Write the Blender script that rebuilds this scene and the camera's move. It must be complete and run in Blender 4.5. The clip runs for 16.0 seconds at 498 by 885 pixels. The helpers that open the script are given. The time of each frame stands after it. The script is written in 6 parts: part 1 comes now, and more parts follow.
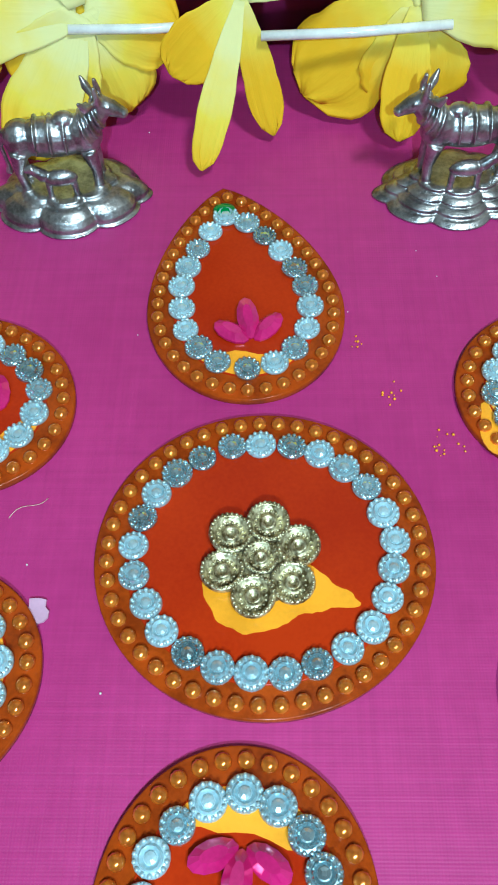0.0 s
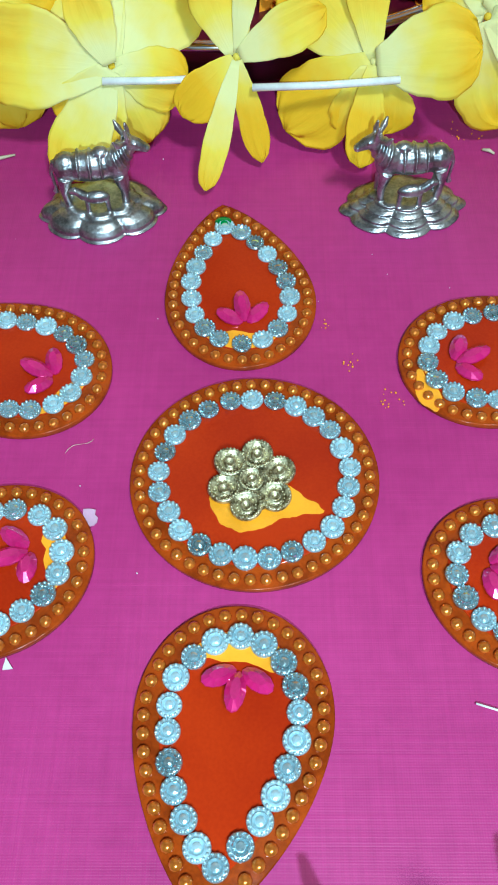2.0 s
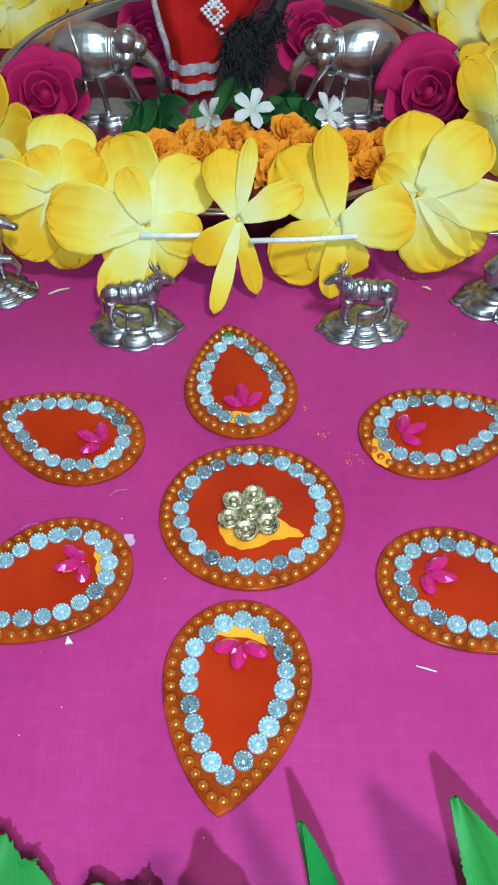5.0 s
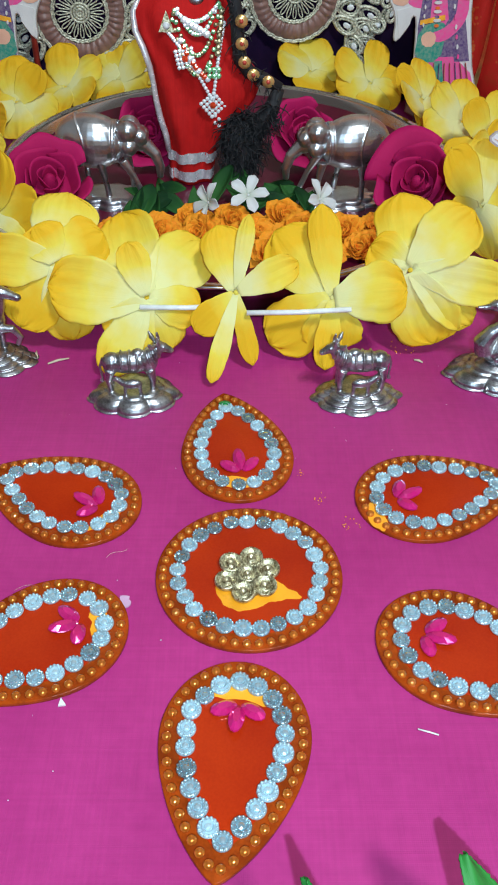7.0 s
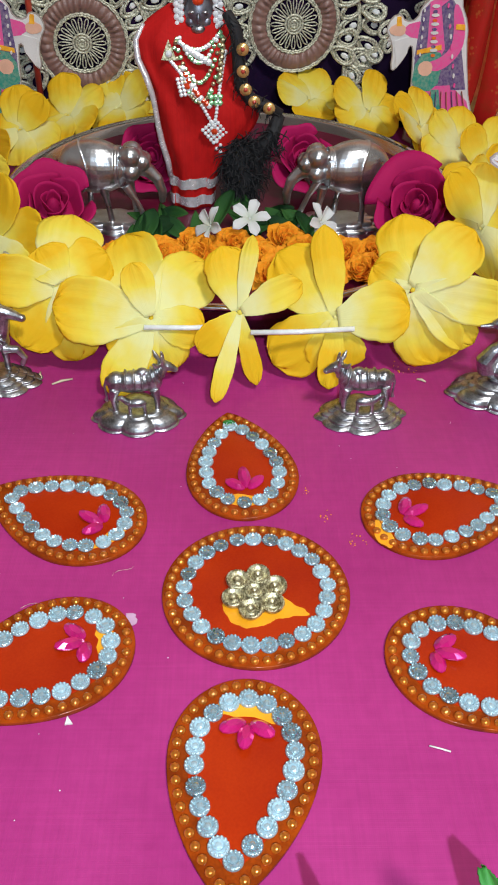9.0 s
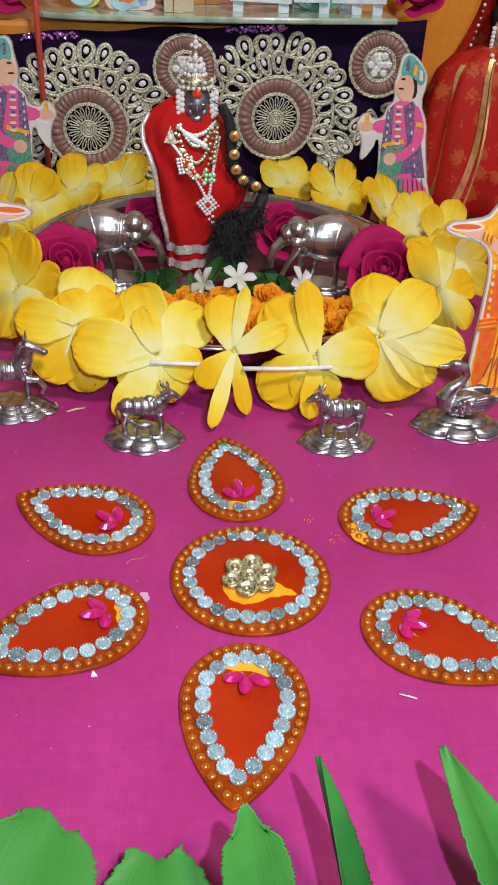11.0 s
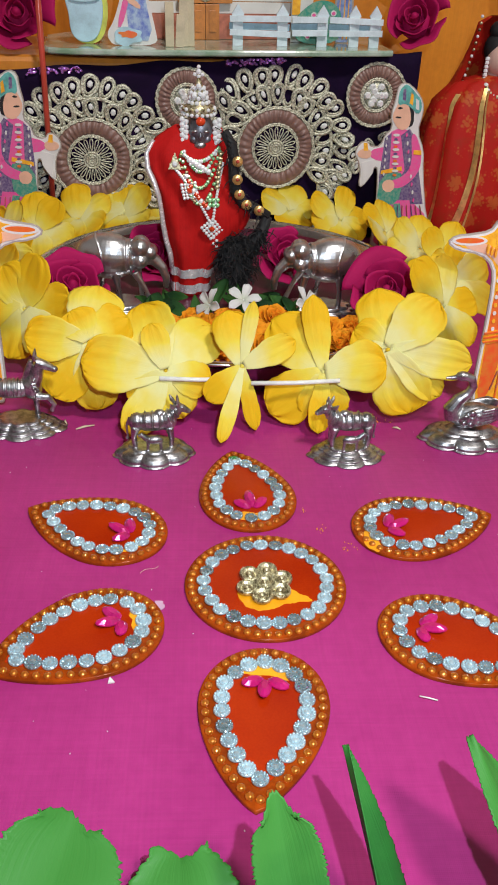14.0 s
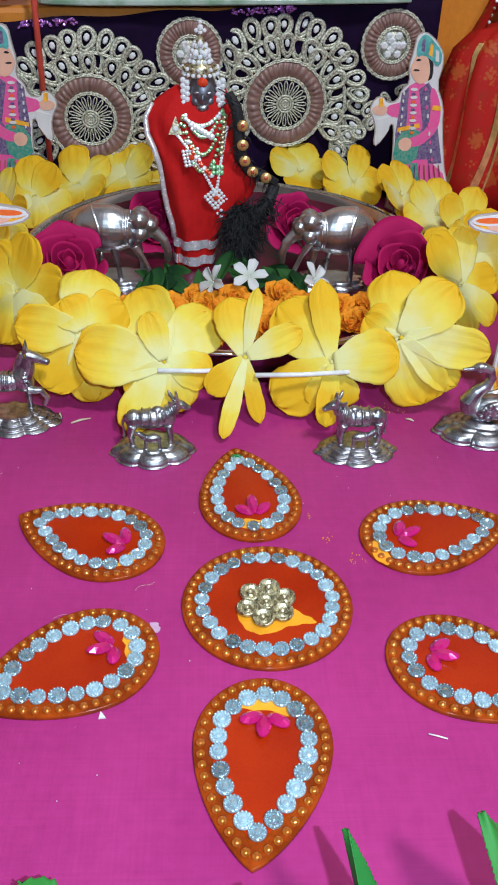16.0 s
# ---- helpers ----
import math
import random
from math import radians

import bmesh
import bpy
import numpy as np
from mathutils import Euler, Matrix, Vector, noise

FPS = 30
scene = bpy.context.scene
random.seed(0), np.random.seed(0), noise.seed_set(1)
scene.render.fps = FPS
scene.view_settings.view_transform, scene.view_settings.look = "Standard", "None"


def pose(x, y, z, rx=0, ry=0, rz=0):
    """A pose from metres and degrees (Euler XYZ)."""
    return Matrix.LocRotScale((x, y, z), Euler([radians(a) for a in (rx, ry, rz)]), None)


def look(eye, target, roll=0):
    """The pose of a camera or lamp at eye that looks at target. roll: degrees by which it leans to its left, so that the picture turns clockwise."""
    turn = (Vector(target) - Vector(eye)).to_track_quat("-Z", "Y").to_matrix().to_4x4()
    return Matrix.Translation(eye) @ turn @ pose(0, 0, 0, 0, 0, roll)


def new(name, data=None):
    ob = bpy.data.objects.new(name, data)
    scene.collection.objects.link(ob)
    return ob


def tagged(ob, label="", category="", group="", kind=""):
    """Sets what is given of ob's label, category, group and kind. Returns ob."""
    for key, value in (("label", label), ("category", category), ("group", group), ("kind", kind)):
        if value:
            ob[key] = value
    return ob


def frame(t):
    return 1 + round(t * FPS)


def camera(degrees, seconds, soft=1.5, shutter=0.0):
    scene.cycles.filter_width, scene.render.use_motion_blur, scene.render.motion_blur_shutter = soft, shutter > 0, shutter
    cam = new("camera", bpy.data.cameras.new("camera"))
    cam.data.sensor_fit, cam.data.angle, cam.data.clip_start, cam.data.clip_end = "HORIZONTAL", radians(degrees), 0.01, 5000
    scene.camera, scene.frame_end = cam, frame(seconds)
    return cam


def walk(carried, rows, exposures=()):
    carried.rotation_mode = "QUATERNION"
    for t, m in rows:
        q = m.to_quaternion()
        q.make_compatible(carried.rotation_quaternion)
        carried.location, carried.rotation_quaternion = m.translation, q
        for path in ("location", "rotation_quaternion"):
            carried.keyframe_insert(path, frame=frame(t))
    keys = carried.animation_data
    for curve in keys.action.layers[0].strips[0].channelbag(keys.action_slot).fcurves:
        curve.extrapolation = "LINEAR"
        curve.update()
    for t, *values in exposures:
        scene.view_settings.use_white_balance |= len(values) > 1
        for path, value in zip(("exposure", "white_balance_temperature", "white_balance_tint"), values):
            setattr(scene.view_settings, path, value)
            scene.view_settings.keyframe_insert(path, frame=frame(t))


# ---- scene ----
cam = camera(32.9, 16.0, 1.9)
PATH = [
    (0, (0.003, -0.092, 0.212), (-0.051, 0.949, -1.495), -2.8),
    (0.5, (0.009, -0.105, 0.221), (-0.06, 0.939, -1.484), -3.8),
    (1, (0.001, -0.121, 0.242), (-0.044, 0.92, -1.466), -2.3),
    (1.5, (0.008, -0.136, 0.264), (-0.033, 0.896, -1.449), -2.2),
    (2, (0.004, -0.149, 0.275), (-0.029, 0.885, -1.437), -1.8),
    (2.5, (0.003, -0.166, 0.284), (-0.036, 0.877, -1.422), -2.2),
    (3, (0.0, -0.188, 0.302), (-0.029, 0.862, -1.4), -1.7),
    (3.5, (-0.001, -0.204, 0.321), (-0.02, 0.891, -1.352), -1.4),
    (4, (0.0, -0.219, 0.334), (0.001, 0.947, -1.29), -0.4),
    (4.5, (0.002, -0.239, 0.341), (-0.001, 1.01, -1.221), -0.5),
    (5, (0.0, -0.249, 0.339), (-0.003, 1.071, -1.164), -0.2),
    (7.5, (-0.005, -0.263, 0.324), (0.023, 1.233, -1.003), 1.0),
    (8, (-0.005, -0.259, 0.319), (0.021, 1.246, -0.997), 0.9),
    (8.5, (-0.007, -0.26, 0.32), (0.022, 1.252, -0.989), 0.9),
    (9, (-0.01, -0.267, 0.324), (0.025, 1.26, -0.967), 0.9),
    (9.2, (-0.014, -0.271, 0.326), (0.025, 1.263, -0.957), 1.0),
    (11.3, (-0.03, -0.364, 0.342), (0.094, 1.296, -0.767), 3.4),
    (11.5, (-0.028, -0.37, 0.345), (0.099, 1.298, -0.752), 3.3),
    (12, (-0.033, -0.378, 0.347), (0.097, 1.307, -0.723), 3.2),
    (12.5, (-0.034, -0.381, 0.352), (0.098, 1.316, -0.699), 3.2),
    (13, (-0.036, -0.377, 0.341), (0.097, 1.323, -0.705), 3.1),
    (13.5, (-0.036, -0.37, 0.332), (0.091, 1.331, -0.713), 2.7),
    (14, (-0.039, -0.364, 0.322), (0.085, 1.335, -0.727), 2.6),
    (14.5, (-0.039, -0.363, 0.326), (0.076, 1.324, -0.744), 2.3),
    (15, (-0.04, -0.36, 0.327), (0.069, 1.314, -0.761), 2.2),
    (15.5, (-0.033, -0.342, 0.329), (0.066, 1.308, -0.797), 1.9),
    (16, (-0.029, -0.316, 0.337), (0.058, 1.304, -0.831), 1.9),
]
LIGHTING = [(0.0, -0.06, 4750, -12), (3.0, 0.04, 4700, -11), (5.0, -0.05, 4800, -5), (7.5, -0.07, 5200, 3), (9.0, -0.08, 5600, 8), (11.5, -0.10, 5900, 11), (14.5, -0.10, 5900, 11), (16.0, -0.08, 5150, 8)]
walk(cam, [(t, look(eye, target, roll)) for t, eye, target, roll in PATH], LIGHTING)

# ---------------- world and lights ----------------
world = bpy.data.worlds.new("world")
scene.world = world
world.use_nodes = True
world.node_tree.nodes["Background"].inputs[0].default_value = (1.0, 0.9, 0.78, 1)
world.node_tree.nodes["Background"].inputs[1].default_value = 0.02


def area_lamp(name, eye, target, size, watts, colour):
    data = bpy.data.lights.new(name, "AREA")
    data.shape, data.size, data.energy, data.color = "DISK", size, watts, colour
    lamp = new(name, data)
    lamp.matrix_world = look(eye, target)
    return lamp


# a fixed stand-in for the camera's own flash that lights the altar, and the warm ceiling bulb of the room
area_lamp("flash_stand_in", (0.014, -0.36, 0.405), (0.0, 0.12, 0.03), 0.008, 2.5, (0.88, 0.97, 1.0))
area_lamp("ceiling_bulb", (0.7, -1.2, 2.45), (0.1, 0.2, 0.0), 0.35, 58.0, (1.0, 0.90, 0.78))

# ---------------- materials ----------------


def material(name, colour, rough=0.5, metal=0.0, vary=0.15, grain=60.0, bump=0.15, coat=0.0, second=None, sheen=0.0, fine=900.0, spread=(0.35, 0.65)):
    """Principled surface with colour variation at two scales and a fine relief. second: the colour of its stains."""
    m = bpy.data.materials.new(name)
    m.use_nodes = True
    nt = m.node_tree
    b = nt.nodes["Principled BSDF"]
    co = nt.nodes.new("ShaderNodeTexCoord")
    n1 = nt.nodes.new("ShaderNodeTexNoise")
    n1.inputs["Scale"].default_value, n1.inputs["Detail"].default_value = grain, 4.0
    nt.links.new(co.outputs["Object"], n1.inputs["Vector"])
    n2 = nt.nodes.new("ShaderNodeTexNoise")
    n2.inputs["Scale"].default_value, n2.inputs["Detail"].default_value = fine, 3.0
    nt.links.new(co.outputs["Object"], n2.inputs["Vector"])
    ramp = nt.nodes.new("ShaderNodeValToRGB")
    other = second or tuple(min(1.0, c * (1 - vary)) for c in colour)
    light = tuple(min(1.0, c * (1 + 0.5 * vary)) for c in colour)
    ramp.color_ramp.elements[0].position, ramp.color_ramp.elements[1].position = spread
    ramp.color_ramp.elements[0].color, ramp.color_ramp.elements[1].color = (*other, 1), (*light, 1)
    mixer = nt.nodes.new("ShaderNodeMath")
    mixer.operation = "MULTIPLY_ADD"
    nt.links.new(n2.outputs["Fac"], mixer.inputs[0])
    mixer.inputs[1].default_value = 0.35
    nt.links.new(n1.outputs["Fac"], mixer.inputs[2])
    shift = nt.nodes.new("ShaderNodeMath")
    shift.operation = "SUBTRACT"
    nt.links.new(mixer.outputs[0], shift.inputs[0])
    shift.inputs[1].default_value = 0.175
    nt.links.new(shift.outputs[0], ramp.inputs["Fac"])
    nt.links.new(ramp.outputs["Color"], b.inputs["Base Color"])
    b.inputs["Metallic"].default_value, b.inputs["Coat Weight"].default_value = metal, coat
    b.inputs["Coat Roughness"].default_value = 0.08
    b.inputs["Sheen Weight"].default_value = sheen
    rr = nt.nodes.new("ShaderNodeMapRange")
    rr.inputs["To Min"].default_value, rr.inputs["To Max"].default_value = max(0.02, rough * 0.75), min(1.0, rough * 1.25)
    nt.links.new(n1.outputs["Fac"], rr.inputs["Value"])
    nt.links.new(rr.outputs["Result"], b.inputs["Roughness"])
    if bump:
        bp = nt.nodes.new("ShaderNodeBump")
        bp.inputs["Strength"].default_value, bp.inputs["Distance"].default_value = bump, 0.0004
        nt.links.new(n2.outputs["Fac"], bp.inputs["Height"])
        nt.links.new(bp.outputs["Normal"], b.inputs["Normal"])
    return m


def weave(name, colour, dark, period=0.0005, rough=0.45, sheen=0.3, depth=0.5, blotch=9.0, streak=0.5):
    """Woven cloth: crossing threads, uneven thick threads, broad fading."""
    m = material(name, colour, rough, 0.0, 0.1, blotch, 0.0, 0.0, dark, sheen, 160.0, (0.25, 0.7))
    nt = m.node_tree
    b = nt.nodes["Principled BSDF"]
    co = nt.nodes.new("ShaderNodeTexCoord")
    waves = []
    for axis in ("X", "Y"):
        w = nt.nodes.new("ShaderNodeTexWave")
        w.bands_direction = axis
        w.inputs["Scale"].default_value = 0.314 / period
        w.inputs["Distortion"].default_value, w.inputs["Detail"].default_value, w.inputs["Detail Scale"].default_value = 3.0, 2.0, 0.03
        nt.links.new(co.outputs["Object"], w.inputs["Vector"])
        waves.append(w)
    add = nt.nodes.new("ShaderNodeMath")
    nt.links.new(waves[0].outputs["Fac"], add.inputs[0])
    nt.links.new(waves[1].outputs["Fac"], add.inputs[1])
    calm = nt.nodes.new("ShaderNodeMath")
    calm.operation = "MULTIPLY"
    calm.inputs[1].default_value = 0.3
    nt.links.new(add.outputs[0], calm.inputs[0])
    add = calm
    threads = []
    for stretch in ((700.0, 14.0, 14.0), (14.0, 700.0, 14.0)):
        mp = nt.nodes.new("ShaderNodeMapping")
        mp.inputs["Scale"].default_value = stretch
        nt.links.new(co.outputs["Object"], mp.inputs["Vector"])
        t = nt.nodes.new("ShaderNodeTexNoise")
        t.inputs["Scale"].default_value, t.inputs["Detail"].default_value = 1.0, 2.0
        nt.links.new(mp.outputs["Vector"], t.inputs["Vector"])
        threads.append(t)
    slub = nt.nodes.new("ShaderNodeMath")
    nt.links.new(threads[0].outputs["Fac"], slub.inputs[0])
    nt.links.new(threads[1].outputs["Fac"], slub.inputs[1])
    total = nt.nodes.new("ShaderNodeMath")
    total.operation = "MULTIPLY_ADD"
    nt.links.new(slub.outputs[0], total.inputs[0])
    total.inputs[1].default_value = 1.5
    nt.links.new(add.outputs[0], total.inputs[2])
    bp = nt.nodes.new("ShaderNodeBump")
    bp.inputs["Strength"].default_value, bp.inputs["Distance"].default_value = depth, 0.00012
    nt.links.new(total.outputs[0], bp.inputs["Height"])
    nt.links.new(bp.outputs["Normal"], b.inputs["Normal"])
    link = b.inputs["Base Color"].links[0].from_socket
    mx = nt.nodes.new("ShaderNodeMix")
    mx.data_type, mx.blend_type = "RGBA", "MULTIPLY"
    mx.inputs["Factor"].default_value = streak
    nt.links.new(link, mx.inputs["A"])
    rg = nt.nodes.new("ShaderNodeMapRange")
    rg.inputs["From Min"].default_value, rg.inputs["From Max"].default_value = 0.6, 1.4
    rg.inputs["To Min"].default_value, rg.inputs["To Max"].default_value = 0.72, 1.15
    nt.links.new(slub.outputs[0], rg.inputs["Value"])
    nt.links.new(rg.outputs["Result"], mx.inputs["B"])
    nt.links.new(mx.outputs["Result"], b.inputs["Base Color"])
    return m


def petal_cloth(name, base, mid, tip, rough=0.55, through_light=0.35):
    """Thin dyed cloth, paler at the root of the petal, with pressed ribs along it."""
    m = bpy.data.materials.new(name)
    m.use_nodes = True
    nt = m.node_tree
    b = nt.nodes["Principled BSDF"]
    uv = nt.nodes.new("ShaderNodeTexCoord")
    sep = nt.nodes.new("ShaderNodeSeparateXYZ")
    nt.links.new(uv.outputs["UV"], sep.inputs[0])
    info = nt.nodes.new("ShaderNodeObjectInfo")
    n = nt.nodes.new("ShaderNodeTexNoise")
    n.inputs["Scale"].default_value, n.inputs["Detail"].default_value = 70.0, 4.0
    nt.links.new(uv.outputs["Object"], n.inputs["Vector"])
    a = nt.nodes.new("ShaderNodeMath")
    a.operation = "MULTIPLY_ADD"
    nt.links.new(n.outputs["Fac"], a.inputs[0])
    a.inputs[1].default_value = 0.5
    nt.links.new(sep.outputs["X"], a.inputs[2])
    c = nt.nodes.new("ShaderNodeMath")
    c.operation = "MULTIPLY_ADD"
    nt.links.new(info.outputs["Random"], c.inputs[0])
    c.inputs[1].default_value = 0.6
    nt.links.new(a.outputs[0], c.inputs[2])
    d = nt.nodes.new("ShaderNodeMath")
    d.operation = "SUBTRACT"
    nt.links.new(c.outputs[0], d.inputs[0])
    d.inputs[1].default_value = 0.53
    ramp = nt.nodes.new("ShaderNodeValToRGB")
    ramp.color_ramp.elements[0].position, ramp.color_ramp.elements[1].position = 0.08, 0.85
    ramp.color_ramp.elements[0].color, ramp.color_ramp.elements[1].color = (*base, 1), (*tip, 1)
    e = ramp.color_ramp.elements.new(0.5)
    e.color = (*mid, 1)
    nt.links.new(d.outputs[0], ramp.inputs["Fac"])
    nt.links.new(ramp.outputs["Color"], b.inputs["Base Color"])
    b.inputs["Roughness"].default_value, b.inputs["Specular IOR Level"].default_value = rough, 0.25
    mp = nt.nodes.new("ShaderNodeMapping")
    mp.inputs["Scale"].default_value = (1.2, 22.0, 1.0)
    nt.links.new(uv.outputs["UV"], mp.inputs["Vector"])
    r = nt.nodes.new("ShaderNodeTexNoise")
    r.inputs["Scale"].default_value, r.inputs["Detail"].default_value = 1.0, 3.0
    nt.links.new(mp.outputs["Vector"], r.inputs["Vector"])
    bp = nt.nodes.new("ShaderNodeBump")
    bp.inputs["Strength"].default_value, bp.inputs["Distance"].default_value = 0.32, 0.0008
    nt.links.new(r.outputs["Fac"], bp.inputs["Height"])
    nt.links.new(bp.outputs["Normal"], b.inputs["Normal"])
    tr = nt.nodes.new("ShaderNodeBsdfTranslucent")
    nt.links.new(ramp.outputs["Color"], tr.inputs["Color"])
    mx = nt.nodes.new("ShaderNodeMixShader")
    mx.inputs[0].default_value = through_light
    nt.links.new(b.outputs[0], mx.inputs[1])
    nt.links.new(tr.outputs[0], mx.inputs[2])
    nt.links.new(mx.outputs[0], nt.nodes["Material Output"].inputs["Surface"])
    return m


CLOTH = weave("magenta_silk", (0.40, 0.030, 0.185), (0.31, 0.017, 0.142), 0.0008, sheen=0.0, depth=0.42, streak=0.38)
CLOTH.node_tree.nodes["Principled BSDF"].inputs["Specular IOR Level"].default_value = 0.42
SAFFRON = weave("saffron_satin", (0.72, 0.27, 0.012), (0.56, 0.18, 0.008), 0.0006, 0.4, 0.2, 0.4, 5.0, 0.3)
VELVET = material("purple_velvet", (0.012, 0.004, 0.024), 0.9, 0, 0.3, 40, 0.3, sheen=0.0)
VELVET.node_tree.nodes["Principled BSDF"].inputs["Specular IOR Level"].default_value = 0.1
WALLPAINT = material("wall_paint", (0.52, 0.51, 0.49), 0.8, 0, 0.1, 3, 0.1)
FLOORSTONE = material("floor_stone", (0.35, 0.30, 0.25), 0.4, 0, 0.2, 8, 0.1)
ACRYLIC = material("orange_acrylic", (0.30, 0.047, 0.0015), 0.16, 0, 0.25, 90, 0.05, 0.0, (0.18, 0.026, 0.0015))
PANEL = material("red_lacquer", (0.38, 0.027, 0.0008), 0.14, 0, 0.14, 18, 0.03, 0.0, (0.31, 0.016, 0.0008))
for glossy in (PANEL, ACRYLIC):
    glossy.node_tree.nodes["Principled BSDF"].inputs["Specular IOR Level"].default_value = 0.16
BEAD = material("amber_bead", (0.74, 0.25, 0.018), 0.20, 0.6, 0.2, 200, 0.0, 0.7, (0.50, 0.13, 0.008))
STONE = material("clear_rhinestone", (0.53, 0.69, 0.75), 0.12, 0.6, 0.1, 300, 0.0, 0.6)
STONERIM = material("rhinestone_rim", (0.50, 0.63, 0.68), 0.22, 0.7, 0.15, 400, 0.1, 0.3)
for stone, lo, hi in ((STONE, 0.05, 0.28), (STONERIM, 0.18, 0.35)):
    # some stones are frosted, some clear
    nt = stone.node_tree
    info = nt.nodes.new("ShaderNodeObjectInfo")
    for socket, (p, q) in (("Roughness", (lo, hi)), ("Metallic", (0.95, 0.35))):
        rr = nt.nodes.new("ShaderNodeMapRange")
        rr.inputs["To Min"].default_value, rr.inputs["To Max"].default_value = p, q
        nt.links.new(info.outputs["Random"], rr.inputs["Value"])
        nt.links.new(rr.outputs["Result"], nt.nodes["Principled BSDF"].inputs[socket])
GREENGEM = material("green_stone", (0.02, 0.20, 0.04), 0.12, 0.1, 0.2, 300, 0.0, 0.5)
PINKGEM = material("pink_stone", (0.56, 0.012, 0.17), 0.13, 0.25, 0.2, 150, 0.0, 0.6)
TURMERIC = material("yellow_paint", (0.85, 0.36, 0.004), 0.35, 0, 0.12, 90, 0.1, 0.2)
GOLD = material("gold_metal", (0.66, 0.61, 0.40), 0.46, 0.9, 0.3, 420, 0.6, second=(0.17, 0.13, 0.055))
SILVER = material("oxidised_silver", (0.43, 0.425, 0.425), 0.36, 0.97, 0.3, 160, 0.35, second=(0.20, 0.197, 0.20), spread=(0.34, 0.62))
BRIGHTSILVER = material("polished_silver", (0.62, 0.625, 0.64), 0.30, 0.97, 0.2, 60, 0.05, second=(0.46, 0.445, 0.43), spread=(0.28, 0.60))
STEEL = material("polished_steel", (0.60, 0.57, 0.55), 0.16, 1.0, 0.1, 20, 0.02)
YELLOW = petal_cloth("yellow_petal_cloth", (0.90, 0.87, 0.40), (0.91, 0.76, 0.07), (0.90, 0.58, 0.003), 0.7, 0.30)
ROSE = petal_cloth("rose_cloth", (0.29, 0.002, 0.062), (0.37, 0.003, 0.080), (0.43, 0.005, 0.098), 0.75, 0.1)
LEAFCLOTH = petal_cloth("green_leaf_cloth", (0.016, 0.10, 0.018), (0.032, 0.18, 0.028), (0.065, 0.26, 0.040), 0.5, 0.25)
LEAFDARK = petal_cloth("fresh_leaf", (0.008, 0.036, 0.008), (0.020, 0.075, 0.013), (0.04, 0.12, 0.022), 0.75, 0.15)
ORANGEPETAL = petal_cloth("marigold_petal", (0.84, 0.24, 0.003), (0.90, 0.31, 0.004), (0.92, 0.36, 0.006), 0.7, 0.15)
WHITEPETAL = petal_cloth("white_petal", (0.70, 0.74, 0.60), (0.82, 0.82, 0.78), (0.84, 0.84, 0.82), 0.5, 0.3)
CLEARTUBE = material("plastic_tube", (0.80, 0.80, 0.74), 0.15, 0.0, 0.1, 200, 0.0, 0.8)
REDCLOTH = weave("red_cloth", (0.52, 0.010, 0.008), (0.40, 0.006, 0.006), 0.0006, 0.75, 0.0, 0.5, 25.0)
REDCLOTH.node_tree.nodes["Principled BSDF"].inputs["Specular IOR Level"].default_value = 0.15
SILVERTRIM = material("silver_ribbon", (0.88, 0.86, 0.87), 0.26, 0.5, 0.2, 260, 0.5)
BLACK = material("black_thread", (0.012, 0.011, 0.012), 0.7, 0, 0.3, 200, 0.5)
BLACKSTONE = material("dark_metal", (0.24, 0.24, 0.27), 0.42, 0.9, 0.3, 120, 0.1)
PEARL = material("crystal_bead", (0.88, 0.90, 0.90), 0.1, 0.1, 0.1, 300, 0.0, 0.6)
GREENBEAD = material("green_bead", (0.30, 0.62, 0.30), 0.15, 0.2, 0.3, 250, 0.0, 0.6)
REDGEM = material("red_gem", (0.75, 0.06, 0.01), 0.12, 0.1, 0.2, 200, 0.0, 0.8)
ANTIQUE = material("antique_gold_thread", (0.72, 0.71, 0.56), 0.5, 0.45, 0.5, 600, 1.0, second=(0.30, 0.29, 0.21))
BROWNSATIN = weave("brown_satin", (0.27, 0.15, 0.115), (0.18, 0.09, 0.07), 0.0008, 0.4, 0.3, 0.4, 60.0)
CARDWHITE = material("printed_card_white", (0.74, 0.72, 0.68), 0.6, 0, 0.1, 30, 0.05)
CARDEDGE = material("card_edge_grey", (0.42, 0.36, 0.31), 0.7, 0, 0.15, 60, 0.1)
PRINTPINK = material("print_pink", (0.72, 0.07, 0.28), 0.45, 0, 0.3, 300, 0.05, second=(0.72, 0.15, 0.34))
PRINTPURPLE = material("print_purple", (0.08, 0.045, 0.15), 0.45, 0, 0.5, 350, 0.05, second=(0.25, 0.2, 0.28))
PRINTGREEN = material("print_green", (0.03, 0.24, 0.17), 0.45, 0, 0.4, 300, 0.05, second=(0.2, 0.36, 0.25))
PRINTTEAL = material("print_teal", (0.14, 0.45, 0.40), 0.45, 0, 0.3, 200, 0.05)
PRINTSKIN = material("print_skin", (0.82, 0.48, 0.32), 0.5, 0, 0.1, 60, 0.03)
PRINTYELLOW = material("print_yellow", (0.86, 0.46, 0.02), 0.45, 0, 0.3, 200, 0.05, second=(0.82, 0.36, 0.012))
PRINTRED = material("print_red", (0.72, 0.09, 0.012), 0.45, 0, 0.3, 160, 0.05, second=(0.75, 0.2, 0.02))
PRINTORANGE = material("print_orange", (0.74, 0.20, 0.015), 0.45, 0, 0.3, 160, 0.05, second=(0.78, 0.30, 0.03))
